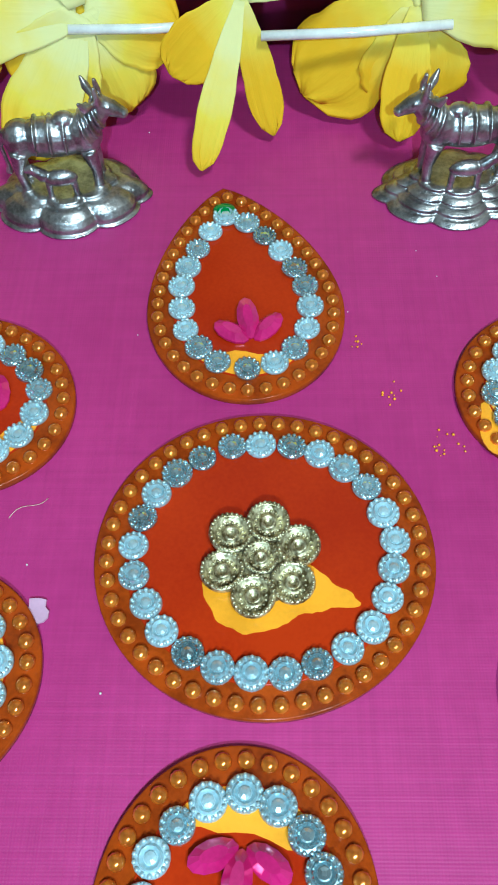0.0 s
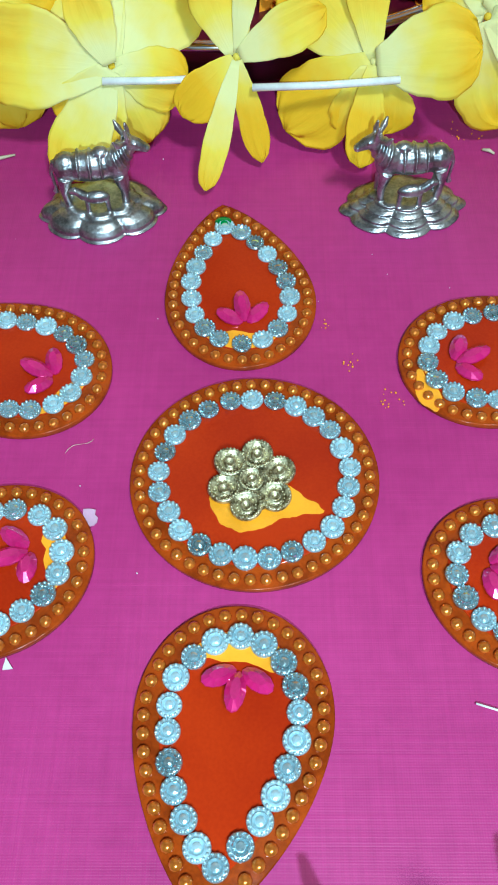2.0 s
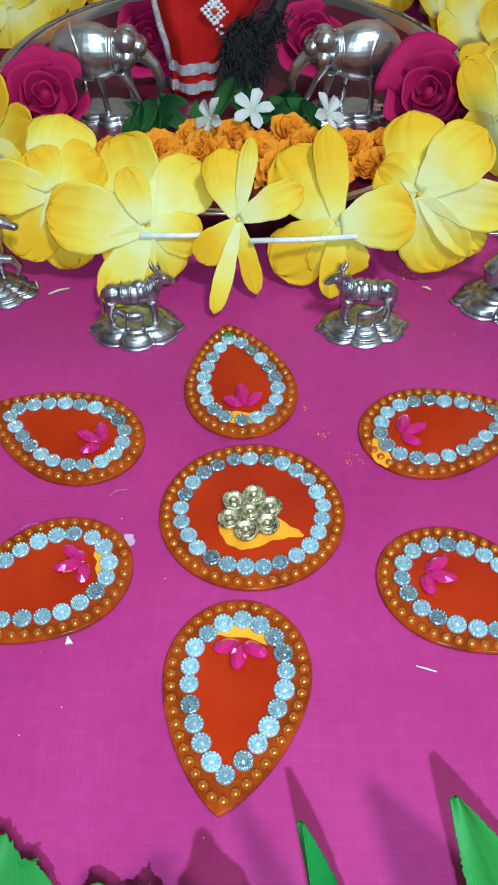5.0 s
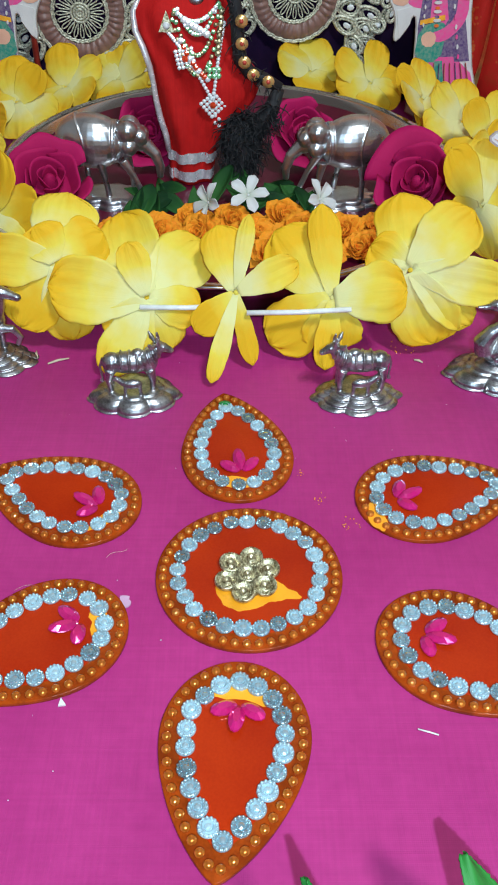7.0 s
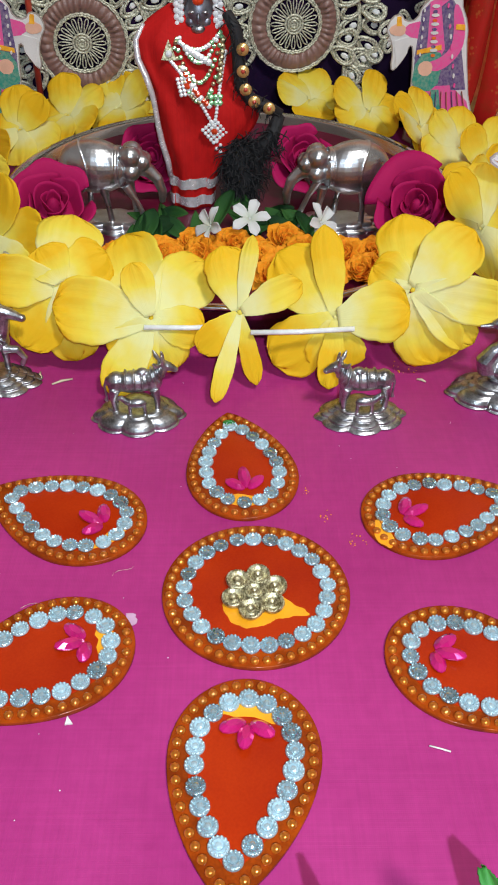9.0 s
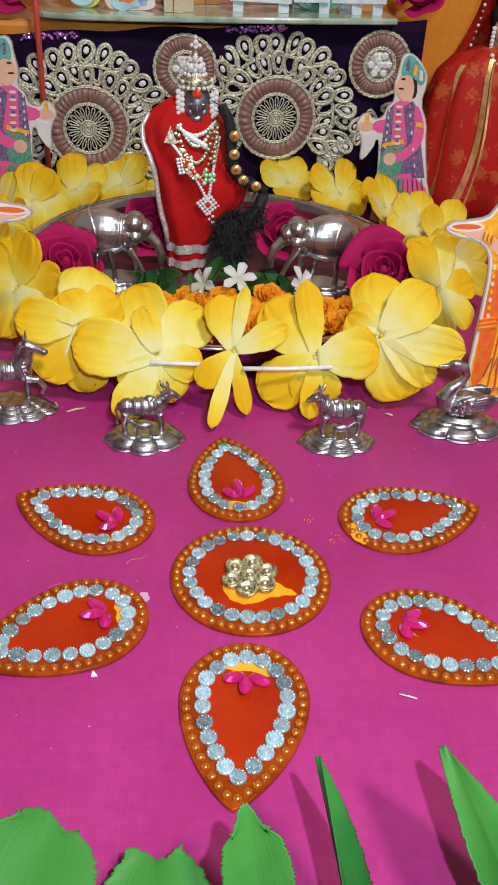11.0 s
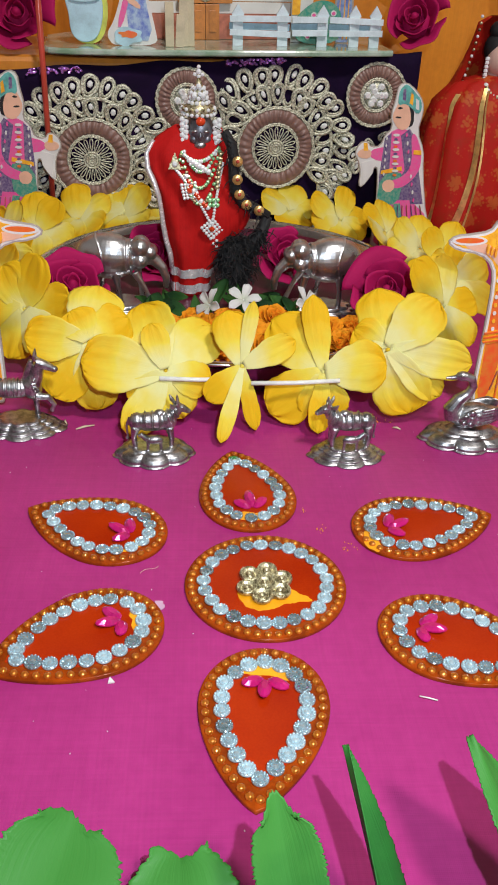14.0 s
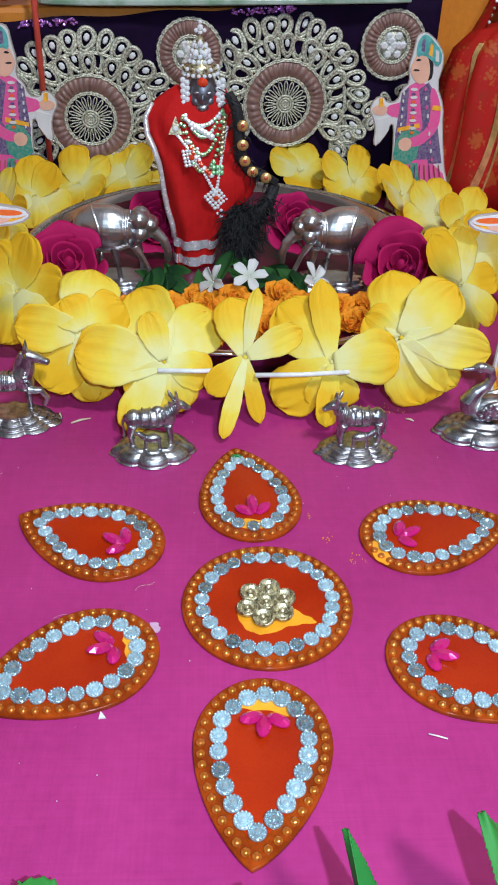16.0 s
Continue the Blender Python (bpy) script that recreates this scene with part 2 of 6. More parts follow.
PRINTBLUE = material("print_blue", (0.11, 0.15, 0.40), 0.4, 0.2, 0.5, 140, 0.1, second=(0.40, 0.50, 0.62))
PALEBLUE = material("pale_blue_foam", (0.46, 0.66, 0.74), 0.55, 0, 0.2, 70, 0.1)
LIMEEDGE = material("yellow_green_edge", (0.62, 0.66, 0.10), 0.5, 0, 0.2, 60, 0.05)
BOARD = material("marbled_board", (0.42, 0.50, 0.42), 0.10, 0, 0.2, 45, 0.05, 0.4, (0.22, 0.34, 0.22))
FENCEPAINT = material("fence_white", (0.66, 0.76, 0.80), 0.55, 0, 0.15, 80, 0.1)
FENCEBLUE = material("fence_blue", (0.36, 0.56, 0.66), 0.55, 0, 0.2, 80, 0.1)
WOODSTICK = material("pale_wood", (0.62, 0.54, 0.36), 0.6, 0, 0.2, 50, 0.2)
DOORORANGE = material("orange_wood", (0.55, 0.20, 0.03), 0.45, 0, 0.3, 60, 0.2)
BRICKRED = material("brick_print", (0.48, 0.16, 0.10), 0.6, 0, 0.3, 120, 0.1)
TULLE = petal_cloth("pink_tulle", (0.70, 0.10, 0.22), (0.72, 0.14, 0.26), (0.74, 0.2, 0.3), 0.5, 0.5)
REDROD = material("red_plastic", (0.55, 0.07, 0.04), 0.3, 0, 0.15, 50, 0.0, 0.4)
BROCADE = material("red_brocade", (0.42, 0.012, 0.006), 0.6, 0.0, 0.1, 70, 0.4, second=(0.36, 0.022, 0.006), spread=(0.34, 0.50))
# gold-thread sprigs woven into the red brocade
nt = BROCADE.node_tree
bsdf = nt.nodes["Principled BSDF"]
bsdf.inputs["Specular IOR Level"].default_value = 0.2
coords = nt.nodes.new("ShaderNodeTexCoord")
cells = nt.nodes.new("ShaderNodeTexVoronoi")
cells.inputs["Scale"].default_value, cells.inputs["Randomness"].default_value = 38.0, 0.55
nt.links.new(coords.outputs["Object"], cells.inputs["Vector"])
threads = nt.nodes.new("ShaderNodeTexVoronoi")
threads.inputs["Scale"].default_value = 260.0
nt.links.new(coords.outputs["Object"], threads.inputs["Vector"])
ragged = nt.nodes.new("ShaderNodeMath")
ragged.operation = "MULTIPLY_ADD"
nt.links.new(threads.outputs["Distance"], ragged.inputs[0])
ragged.inputs[1].default_value = 0.42
nt.links.new(cells.outputs["Distance"], ragged.inputs[2])
sprig = nt.nodes.new("ShaderNodeValToRGB")
sprig.color_ramp.elements[0].position, sprig.color_ramp.elements[1].position = 0.47, 0.58
sprig.color_ramp.elements[0].color, sprig.color_ramp.elements[1].color = (0.75, 0.75, 0.75, 1), (0, 0, 0, 1)
nt.links.new(ragged.outputs[0], sprig.inputs["Fac"])
blend = nt.nodes.new("ShaderNodeMixRGB")
nt.links.new(sprig.outputs["Color"], blend.inputs[0])
nt.links.new(bsdf.inputs["Base Color"].links[0].from_socket, blend.inputs[1])
blend.inputs[2].default_value = (0.48, 0.11, 0.02, 1)
nt.links.new(blend.outputs[0], bsdf.inputs["Base Color"])
GOLDRIBBON = material("gold_ribbon", (0.90, 0.58, 0.20), 0.30, 0.7, 0.25, 120, 0.3)
DOLLSKIN = material("doll_clay", (0.66, 0.44, 0.36), 0.4, 0, 0.05, 30, 0.0)
POTGREEN = material("pot_green", (0.01, 0.12, 0.06), 0.3, 0.0, 0.2, 50, 0.0, 0.4)
SEQUIN = material("violet_sequin", (0.60, 0.26, 0.80), 0.25, 0.8, 0.5, 300, 0.0)
LACECRYSTAL = material("lace_crystal", (0.93, 0.95, 0.93), 0.12, 0.15, 0.1, 300, 0.0)
GLUE = material("dried_glue", (0.58, 0.36, 0.50), 0.25, 0, 0.1, 100, 0.1, 0.5)

# ---------------- mesh building ----------------
TAU = 2 * math.pi


class Shape:
    """Collects pieces of geometry, each with its material, into one mesh."""

    def __init__(self):
        self.v, self.f, self.mi, self.sm, self.mats, self.uv = [], [], [], [], [], []

    def add(self, verts, faces, mat, m=None, smooth=True, uvs=None):
        if mat not in self.mats:
            self.mats.append(mat)
        k, o = self.mats.index(mat), len(self.v)
        for i, p in enumerate(verts):
            q = m @ Vector(p) if m is not None else p
            self.v.append(tuple(q))
            self.uv.append(uvs[i] if uvs else (0.5, 0.5))
        for f in faces:
            self.f.append(tuple(i + o for i in f))
            self.mi.append(k)
            self.sm.append(smooth)
        return self

    def mesh(self, name):
        me = bpy.data.meshes.new(name)
        me.from_pydata(self.v, [], self.f)
        for mt in self.mats:
            me.materials.append(mt)
        me.polygons.foreach_set("material_index", self.mi)
        me.polygons.foreach_set("use_smooth", self.sm)
        layer = me.uv_layers.new(name="UVMap")
        loops = np.zeros(len(me.loops), dtype=np.int32)
        me.loops.foreach_get("vertex_index", loops)
        layer.data.foreach_set("uv", np.array(self.uv, dtype=np.float32)[loops].ravel())
        bm = bmesh.new()
        bm.from_mesh(me)
        bmesh.ops.recalc_face_normals(bm, faces=bm.faces)
        bm.to_mesh(me)
        bm.free()
        return me

    # -- primitives --
    def ball(self, c, r, mat, m=None, seg=12, rings=8, smooth=True):
        r = r if hasattr(r, "__len__") else (r, r, r)
        base = Matrix.Translation(c) @ (m or Matrix()) @ Matrix.Diagonal((*r, 1))
        vs, fs = [(0, 0, -1)], []
        for i in range(1, rings):
            a = -math.pi / 2 + math.pi * i / rings
            vs += [(math.cos(a) * math.cos(TAU * j / seg), math.cos(a) * math.sin(TAU * j / seg), math.sin(a)) for j in range(seg)]
        vs.append((0, 0, 1))
        for j in range(seg):
            fs.append((0, 1 + (j + 1) % seg, 1 + j))
            for i in range(rings - 2):
                a, b = 1 + i * seg + j, 1 + i * seg + (j + 1) % seg
                fs.append((a, b, b + seg, a + seg))
            fs.append((1 + (rings - 2) * seg + j, 1 + (rings - 2) * seg + (j + 1) % seg, len(vs) - 1))
        return self.add(vs, fs, mat, base, smooth)

    def tube(self, pts, radii, mat, seg=8, closed=False, m=None, caps=True):
        pts = [Vector(p) for p in pts]
        n = len(pts)
        radii = list(radii) if hasattr(radii, "__len__") else [radii] * n
        vs, fs, side = [], [], None
        for i, p in enumerate(pts):
            if closed:
                d = pts[(i + 1) % n] - pts[i - 1]
            else:
                d = pts[min(i + 1, n - 1)] - pts[max(i - 1, 0)]
            d.normalize()
            if side is None:
                side = d.orthogonal().normalized()
            side = (side - d * side.dot(d)).normalized()
            up = d.cross(side)
            vs += [tuple(p + (side * math.cos(TAU * j / seg) + up * math.sin(TAU * j / seg)) * radii[i]) for j in range(seg)]
        for i in range(n if closed else n - 1):
            for j in range(seg):
                a, b = i * seg + j, i * seg + (j + 1) % seg
                c, d = ((i + 1) % n) * seg + (j + 1) % seg, ((i + 1) % n) * seg + j
                fs.append((a, b, c, d))
        if not closed and caps:
            fs.append(tuple(range(seg))[::-1])
            fs.append(tuple((n - 1) * seg + j for j in range(seg)))
        return self.add(vs, fs, mat, m)

    def lathe(self, profile, mat, seg=32, m=None, lobes=0, amp=0.0, smooth=True, oval=1.0, phase=0.0):
        """profile: (radius, height) from the bottom up."""
        vs, fs, n = [], [], len(profile)
        for r, z in profile:
            for j in range(seg):
                a = TAU * j / seg
                k = 1 + amp * abs(math.cos(lobes * a / 2 + phase)) if lobes else 1
                vs.append((r * k * math.cos(a), r * k * math.sin(a) * oval, z))
        for i in range(n - 1):
            for j in range(seg):
                a, b = i * seg + j, i * seg + (j + 1) % seg
                fs.append((a, b, b + seg, a + seg))
        if profile[0][0] > 1e-6:
            fs.append(tuple(range(seg))[::-1])
        if profile[-1][0] > 1e-6:
            fs.append(tuple((n - 1) * seg + j for j in range(seg)))
        return self.add(vs, fs, mat, m, smooth)

    def prism(self, outline, z0, z1, mat, m=None, bevel=0.0, smooth=False):
        """An outline in the plan, drawn up from z0 to z1, with its upper edge rounded."""
        n = len(outline)
        rows = [(0.0, z0), (0.0, z1)] if not bevel else [(bevel * 0.6, z0), (0.0, z0 + bevel * 0.6), (0.0, z1 - bevel), (bevel * 0.35, z1 - bevel * 0.3), (bevel, z1)]
        vs, fs = [], []
        for off, z in rows:
            vs += [(x, y, z) for x, y in (inset(outline, off) if off else outline)]
        for i in range(len(rows) - 1):
            for j in range(n):
                a, b = i * n + j, i * n + (j + 1) % n
                fs.append((a, b, b + n, a + n))
        fs.append(tuple(range(n))[::-1])
        fs.append(tuple((len(rows) - 1) * n + j for j in range(n)))
        return self.add(vs, fs, mat, m, smooth)

    def box(self, lo, hi, mat, m=None, bevel=0.0):
        (a, b, c), (d, e, f) = lo, hi
        return self.prism([(a, b), (d, b), (d, e), (a, e)], c, f, mat, m, bevel)

    def sheet(self, fn, nu, nv, mat, thick=0.0003, m=None):
        """A thin closed sheet: fn(u, v) gives the place, u along, v across (-1 to 1)."""
        g = [[Vector(fn(i / nu, -1 + 2 * j / nv)) for j in range(nv + 1)] for i in range(nu + 1)]
        top, bot, uvs = [], [], []
        for i in range(nu + 1):
            for j in range(nv + 1):
                du = g[min(i + 1, nu)][j] - g[max(i - 1, 0)][j]
                dv = g[i][min(j + 1, nv)] - g[i][max(j - 1, 0)]
                n = du.cross(dv)
                n = n.normalized() * thick / 2 if n.length > 1e-12 else Vector((0, 0, 0))
                top.append(tuple(g[i][j] + n))
                bot.append(tuple(g[i][j] - n))
                uvs.append((i / nu, j / nv))
        k, w, fs = len(top), nv + 1, []
        for i in range(nu):
            for j in range(nv):
                a = i * w + j
                fs.append((a, a + 1, a + w + 1, a + w))
                fs.append((k + a, k + a + w, k + a + w + 1, k + a + 1))
        rim = [i * w for i in range(nu + 1)] + [nu * w + j for j in range(1, nv + 1)] + [i * w + nv for i in range(nu - 1, -1, -1)] + [j for j in range(nv - 1, 0, -1)]
        for a, b in zip(rim, rim[1:] + rim[:1]):
            fs.append((a, b, k + b, k + a))
        return self.add(top + bot, fs, mat, m, True, uvs + uvs)


def inset(outline, off):
    """The outline moved inward by off metres (counter-clockwise outlines)."""
    n, res = len(outline), []
    for i in range(n):
        (ax, ay), (bx, by) = outline[i - 1], outline[(i + 1) % n]
        tx, ty = bx - ax, by - ay
        d = math.hypot(tx, ty) or 1
        res.append((outline[i][0] - ty / d * off, outline[i][1] + tx / d * off))
    return res


def along(outline, step, start=0.0):
    """Evenly spaced places round a closed outline, about step metres apart."""
    n = len(outline)
    lens = [math.dist(outline[i], outline[(i + 1) % n]) for i in range(n)]
    count = max(3, round(sum(lens) / step))
    gap, res, i, run = sum(lens) / count, [], 0, 0.0
    for k in range(count):
        want = (k + start) % count * gap
        i, run = 0, 0.0
        while run + lens[i] < want and i < n - 1:
            run += lens[i]
            i += 1
        t = (want - run) / lens[i] if lens[i] else 0
        a, b = outline[i], outline[(i + 1) % n]
        res.append((a[0] + (b[0] - a[0]) * t, a[1] + (b[1] - a[1]) * t))
    return res


def thing(name, label, category, shape=None, m=None, group="", kind=""):
    ob = new(name, shape.mesh(name) if shape else None)
    ob.matrix_world = m if m is not None else Matrix()
    return tagged(ob, label, category, group, kind)


def part(name, shape, parent, label="", m=None):
    """One mesh object under a thing or under a part; shape may be a mesh that several share."""
    ob = new(name, shape.mesh(name) if isinstance(shape, Shape) else shape)
    ob.parent = parent
    ob.matrix_local = m if m is not None else Matrix()
    if label:
        ob["label"] = label
    return ob


def facing(c, normal, spin=0.0):
    """A pose at c whose z axis points along normal and whose y axis points up as far as it can."""
    n = Vector(normal).normalized()
    x = Vector((0, 0, 1)).cross(n)
    x = x.normalized() if x.length > 1e-4 else Vector((1, 0, 0))
    y = n.cross(x)
    r = Matrix((x, y, n)).transposed().to_4x4()
    return Matrix.Translation(c) @ r @ pose(0, 0, 0, 0, 0, spin)


# ---------------- the room ----------------
s = Shape().box((-2.2, -2.4, -0.72), (2.2, 2.0, -0.70), FLOORSTONE)
thing("floor", "stone floor of the room", "floor", s, kind="structure")
for nm, lo, hi in (("wall_north", (-2.2, 1.0, -0.7), (2.2, 1.1, 2.6)), ("wall_south", (-2.2, -2.5, -0.7), (2.2, -2.4, 2.6)),
                   ("wall_east", (2.2, -2.5, -0.7), (2.3, 1.1, 2.6)), ("wall_west", (-2.3, -2.5, -0.7), (-2.2, 1.1, 2.6))):
    thing(nm, "plain painted wall of the room", "wall", Shape().box(lo, hi, WALLPAINT), kind="structure")
thing("ceiling", "plain painted ceiling", "ceiling", Shape().box((-2.3, -2.5, 2.6), (2.3, 1.1, 2.7), WALLPAINT), kind="structure")

# altar table under its cloth
s = Shape()


def cloth_at(u, v):
    x, y = -0.75 + 1.5 * (v + 1) / 2, -0.42 + 1.36 * u
    return x, y, 0.0


s.sheet(cloth_at, 40, 40, CLOTH, 0.0012, pose(0, 0, -0.0006))
table = thing("table", "altar table covered with a smooth magenta silk cloth", "table", None)
part("tablecloth", s, table, "magenta silk cloth with a fine weave")
part("tabletop", Shape().box((-0.74, -0.41, -0.03), (0.74, 0.93, -0.0015), WOODSTICK, None, 0.004), table, "wooden board under the cloth")
leg = Shape().box((-0.025, -0.025, -0.70), (0.025, 0.025, -0.03), WOODSTICK, None, 0.003).mesh("leg")
for x, y in ((-0.7, -0.37), (0.7, -0.37), (-0.7, 0.88), (0.7, 0.88)):
    part("leg", leg, table, "", pose(x, y, 0))

# saffron cloth that hangs behind the altar
s = Shape()


def hanging(u, v):
    x = 0.9 * v
    return x, 0.83 + 0.012 * math.sin(x * 19) + 0.006 * math.sin(x * 47 + 1.0) * (1 - u), 0.002 + 0.9 * u


s.sheet(hanging, 12, 110, SAFFRON, 0.001)
thing("backdrop_curtain", "saffron orange satin cloth hanging behind the altar", "curtain", s)

# ---------------- rangoli pieces ----------------
rng = random.Random(7)


def teardrop(length=0.095, half=0.032, xc=0.036, n=26, p=1.75):
    """Outline along +x from the round end (x = 0) to the tip."""
    up = []
    for i in range(n + 1):
        a = math.pi - i / n * math.pi / 2
        up.append((xc + xc * math.cos(a), half * math.sin(a)))
    for i in range(1, n + 1):
        q = i / n
        up.append((xc + (length - xc) * q, half * (1 - q ** p) ** 0.8))
    low = [(x, -y) for x, y in up[1:-1]]
    return low + up[::-1]


def drop_inset(L, half, off):
    """The teardrop drawn again, off metres inside the larger one."""
    o = teardrop(L - 2.35 * off, half - off, 0.036 - off)
    return [(x + off, y) for x, y in o]


def rhinestone_mesh():
    s = Shape()
    s.lathe([(0.0041, 0), (0.0044, 0.0006), (0.0042, 0.0013), (0.0032, 0.0016)], STONERIM, 20)
    for i in range(14):
        a = TAU * i / 14
        s.ball((0.0037 * math.cos(a), 0.0037 * math.sin(a), 0.0016), 0.00068, STONERIM, None, 6, 4)
    for k, (r0, z0, r1, z1) in enumerate(((0.0032, 0.0012, 0.0025, 0.0026), (0.0025, 0.0026, 0.0015, 0.0014))):
        lo = [(r0 * math.cos(TAU * (i + 0.5 * k) / 10), r0 * math.sin(TAU * (i + 0.5 * k) / 10), z0) for i in range(10)]
        hi = [(r1 * math.cos(TAU * (i + 0.5 * k + 0.5) / 10), r1 * math.sin(TAU * (i + 0.5 * k + 0.5) / 10), z1) for i in range(10)]
        fs = []
        for i in range(10):
            fs += [(i, (i + 1) % 10, 10 + i), ((i + 1) % 10, 10 + (i + 1) % 10, 10 + i)]
        s.add(lo + hi, fs, STONE, None, False)
    s.lathe([(0.0016, 0.0012), (0.0014, 0.0021), (0.0006, 0.0024)], STONE, 8, None, smooth=False)
    return s.mesh("rhinestone")


def bead_mesh():
    return Shape().ball((0, 0, 0), (0.0022, 0.0022, 0.0018), BEAD, None, 10, 6).mesh("bead")


def gem_mesh():
    """A pointed oval gem along +x from its root, cut in flat facets."""
    s, L, W, H = Shape(), 0.0125, 0.0033, 0.0026
    ring = [(L * (0.5 - 0.5 * math.cos(math.pi * i / 6)), W * math.sin(math.pi * i / 6)) for i in range(7)]
    ring += [(x, -y) for x, y in ring[1:-1][::-1]]
    c = L / 2
    vs = [(x, y, 0) for x, y in ring] + [(x, y, 0.0008) for x, y in ring] + [(c + (x - c) * 0.55, y * 0.45, H) for x, y in ring]
    n, fs = len(ring), []
    for r in range(2):
        for j in range(n):
            a, b = r * n + j, r * n + (j + 1) % n
            fs.append((a, b, b + n, a + n))
    fs += [tuple(range(n))[::-1], tuple(range(2 * n, 3 * n))]
    return s.add(vs, fs, PINKGEM, None, False).mesh("gem")


RHINESTONE, BEADM, GEM = rhinestone_mesh(), bead_mesh(), gem_mesh()
GREENSTONE = Shape().ball((0, 0, 0.001), (0.0042, 0.003, 0.0016), GREENGEM, None, 10, 6).mesh("green_stone")


def blotch(cx, cy, rx, ry, seed, n=28):
    """An uneven rounded patch."""
    r = random.Random(seed)
    w = [(r.uniform(0.03, 0.12), r.uniform(0, 6)) for _ in range(5)]
    k = [1 + sum(q * math.sin((j + 2) * TAU * i / n + ph) for j, (q, ph) in enumerate(w)) for i in range(n)]
    return [(cx + rx * k[i] * math.cos(TAU * i / n), cy + ry * k[i] * math.sin(TAU * i / n)) for i in range(n)]


def jewelled(piece, ring, start, skip=()):
    """ring(off): the outline off metres inside the edge."""
    part("inner_panel", Shape().prism(ring(0.0085), 0.0026, 0.00305, PANEL, None, 0.0003), piece, "glossy red-orange inner panel")
    for i, (x, y) in enumerate(along(ring(0.0035), 0.0056)):
        part("bead", BEADM, piece, "", pose(x, y, 0.0031 + rng.uniform(-0.0002, 0.0002)) @ Matrix.Diagonal((1.02, 1.02, 0.95, 1)))
    for i, (x, y) in enumerate(along(ring(0.0110), 0.0087, start)):
        if i in skip:
            continue
        g = rng.uniform(0.94, 1.05)
        part("rhinestone", RHINESTONE, piece, "", pose(x + rng.uniform(-0.0004, 0.0004), y + rng.uniform(-0.0004, 0.0004), 0.0031, rng.uniform(-5, 5), rng.uniform(-5, 5), rng.uniform(0, 360)) @ Matrix.Scale(g, 4))


def leaf_piece(base, tip, start, seed, green=False, patch=True, stain=False, spread=58, label=""):
    bx, by = base
    L = math.dist(base, tip)
    ang = math.degrees(math.atan2(tip[1] - by, tip[0] - bx))
    half = 0.0320 * min(1.0, L / 0.093)
    outline = teardrop(L, half)
    piece = thing("rangoli_piece", label, "rangoli piece", None, pose(bx, by, -0.0003, 0, 0, ang), "rangoli pieces round the disc")
    part("plate", Shape().prism(outline, 0.0, 0.0027, ACRYLIC, None, 0.0005, True), piece, "translucent orange acrylic plate")
    jewelled(piece, lambda off: drop_inset(L, half, off), start)
    if patch:
        pr = random.Random(seed)
        stop = 0.0205 + 0.0008 * (seed % 4)
        low = (-0.02, -0.008, -0.003, -0.012)[seed % 4]
        rim = sorted([(x, y) for x, y in drop_inset(L, half, 0.0090) if x < stop and y > low], key=lambda p: math.atan2(p[1], p[0] - stop) % TAU)
        last = rim[-1]
        rim += [(last[0] + (rim[0][0] - last[0]) * k / 9 + pr.uniform(-0.0014, 0.0014) + 0.001, last[1] + (rim[0][1] - last[1]) * k / 9) for k in range(1, 9)]
        part("yellow_patch", Shape().prism(rim, 0.0030, 0.0032, TURMERIC), piece, "patch of yellow paint at the round end")
    for a in (-spread, 0, spread):
        part("lotus_petal", GEM, piece, "faceted pink stone petal", pose(0.0215, 0, 0.0031, 0, 0, a + rng.uniform(-6, 6)) @ pose(0.0012, 0, 0, 0, -8 if a else -14, 0) @ Matrix.Diagonal((1.15 if a == 0 else 0.98, 1.05, 1.1, 1)))
    if stain:
        part("yellow_stain", Shape().prism(blotch(0.0075, -0.010, 0.0045, 0.010, 31), 0.0026, 0.0029, TURMERIC), piece, "yellow stain on the rim")
    if green:
        part("green_stone", GREENSTONE, piece, "oval green stone at the tip", pose(L - 0.0125, 0.001, 0.0031, 0, 0, 80))
    return piece


leaf_piece((0.0002, 0.0510), (-0.0140, 0.1425), 0.5, 3, True, label="orange acrylic teardrop with rhinestones, pink lotus and a green stone")
leaf_piece((-0.0012, -0.0490), (-0.0128, -0.1435), 0.0, 4, label="orange acrylic teardrop with rhinestones, pink lotus and amber beads")
leaf_piece((-0.0585, 0.0375), (-0.1450, 0.0740), 0.3, 5, label="orange acrylic teardrop with rhinestone border and pink lotus")
leaf_piece((0.0590, 0.0470), (0.1520, 0.0680), 0.6, 6, stain=True, label="orange acrylic teardrop with rhinestone border, yellow stain on its edge")
leaf_piece((-0.0585, -0.0185), (-0.1445, -0.0625), 0.2, 7, label="orange acrylic teardrop with rhinestone border, dried glue at its end")
leaf_piece((0.0615, -0.0255), (0.1490, -0.0665), 0.8, 8, patch=False, label="orange acrylic teardrop with rhinestone border and pink lotus")

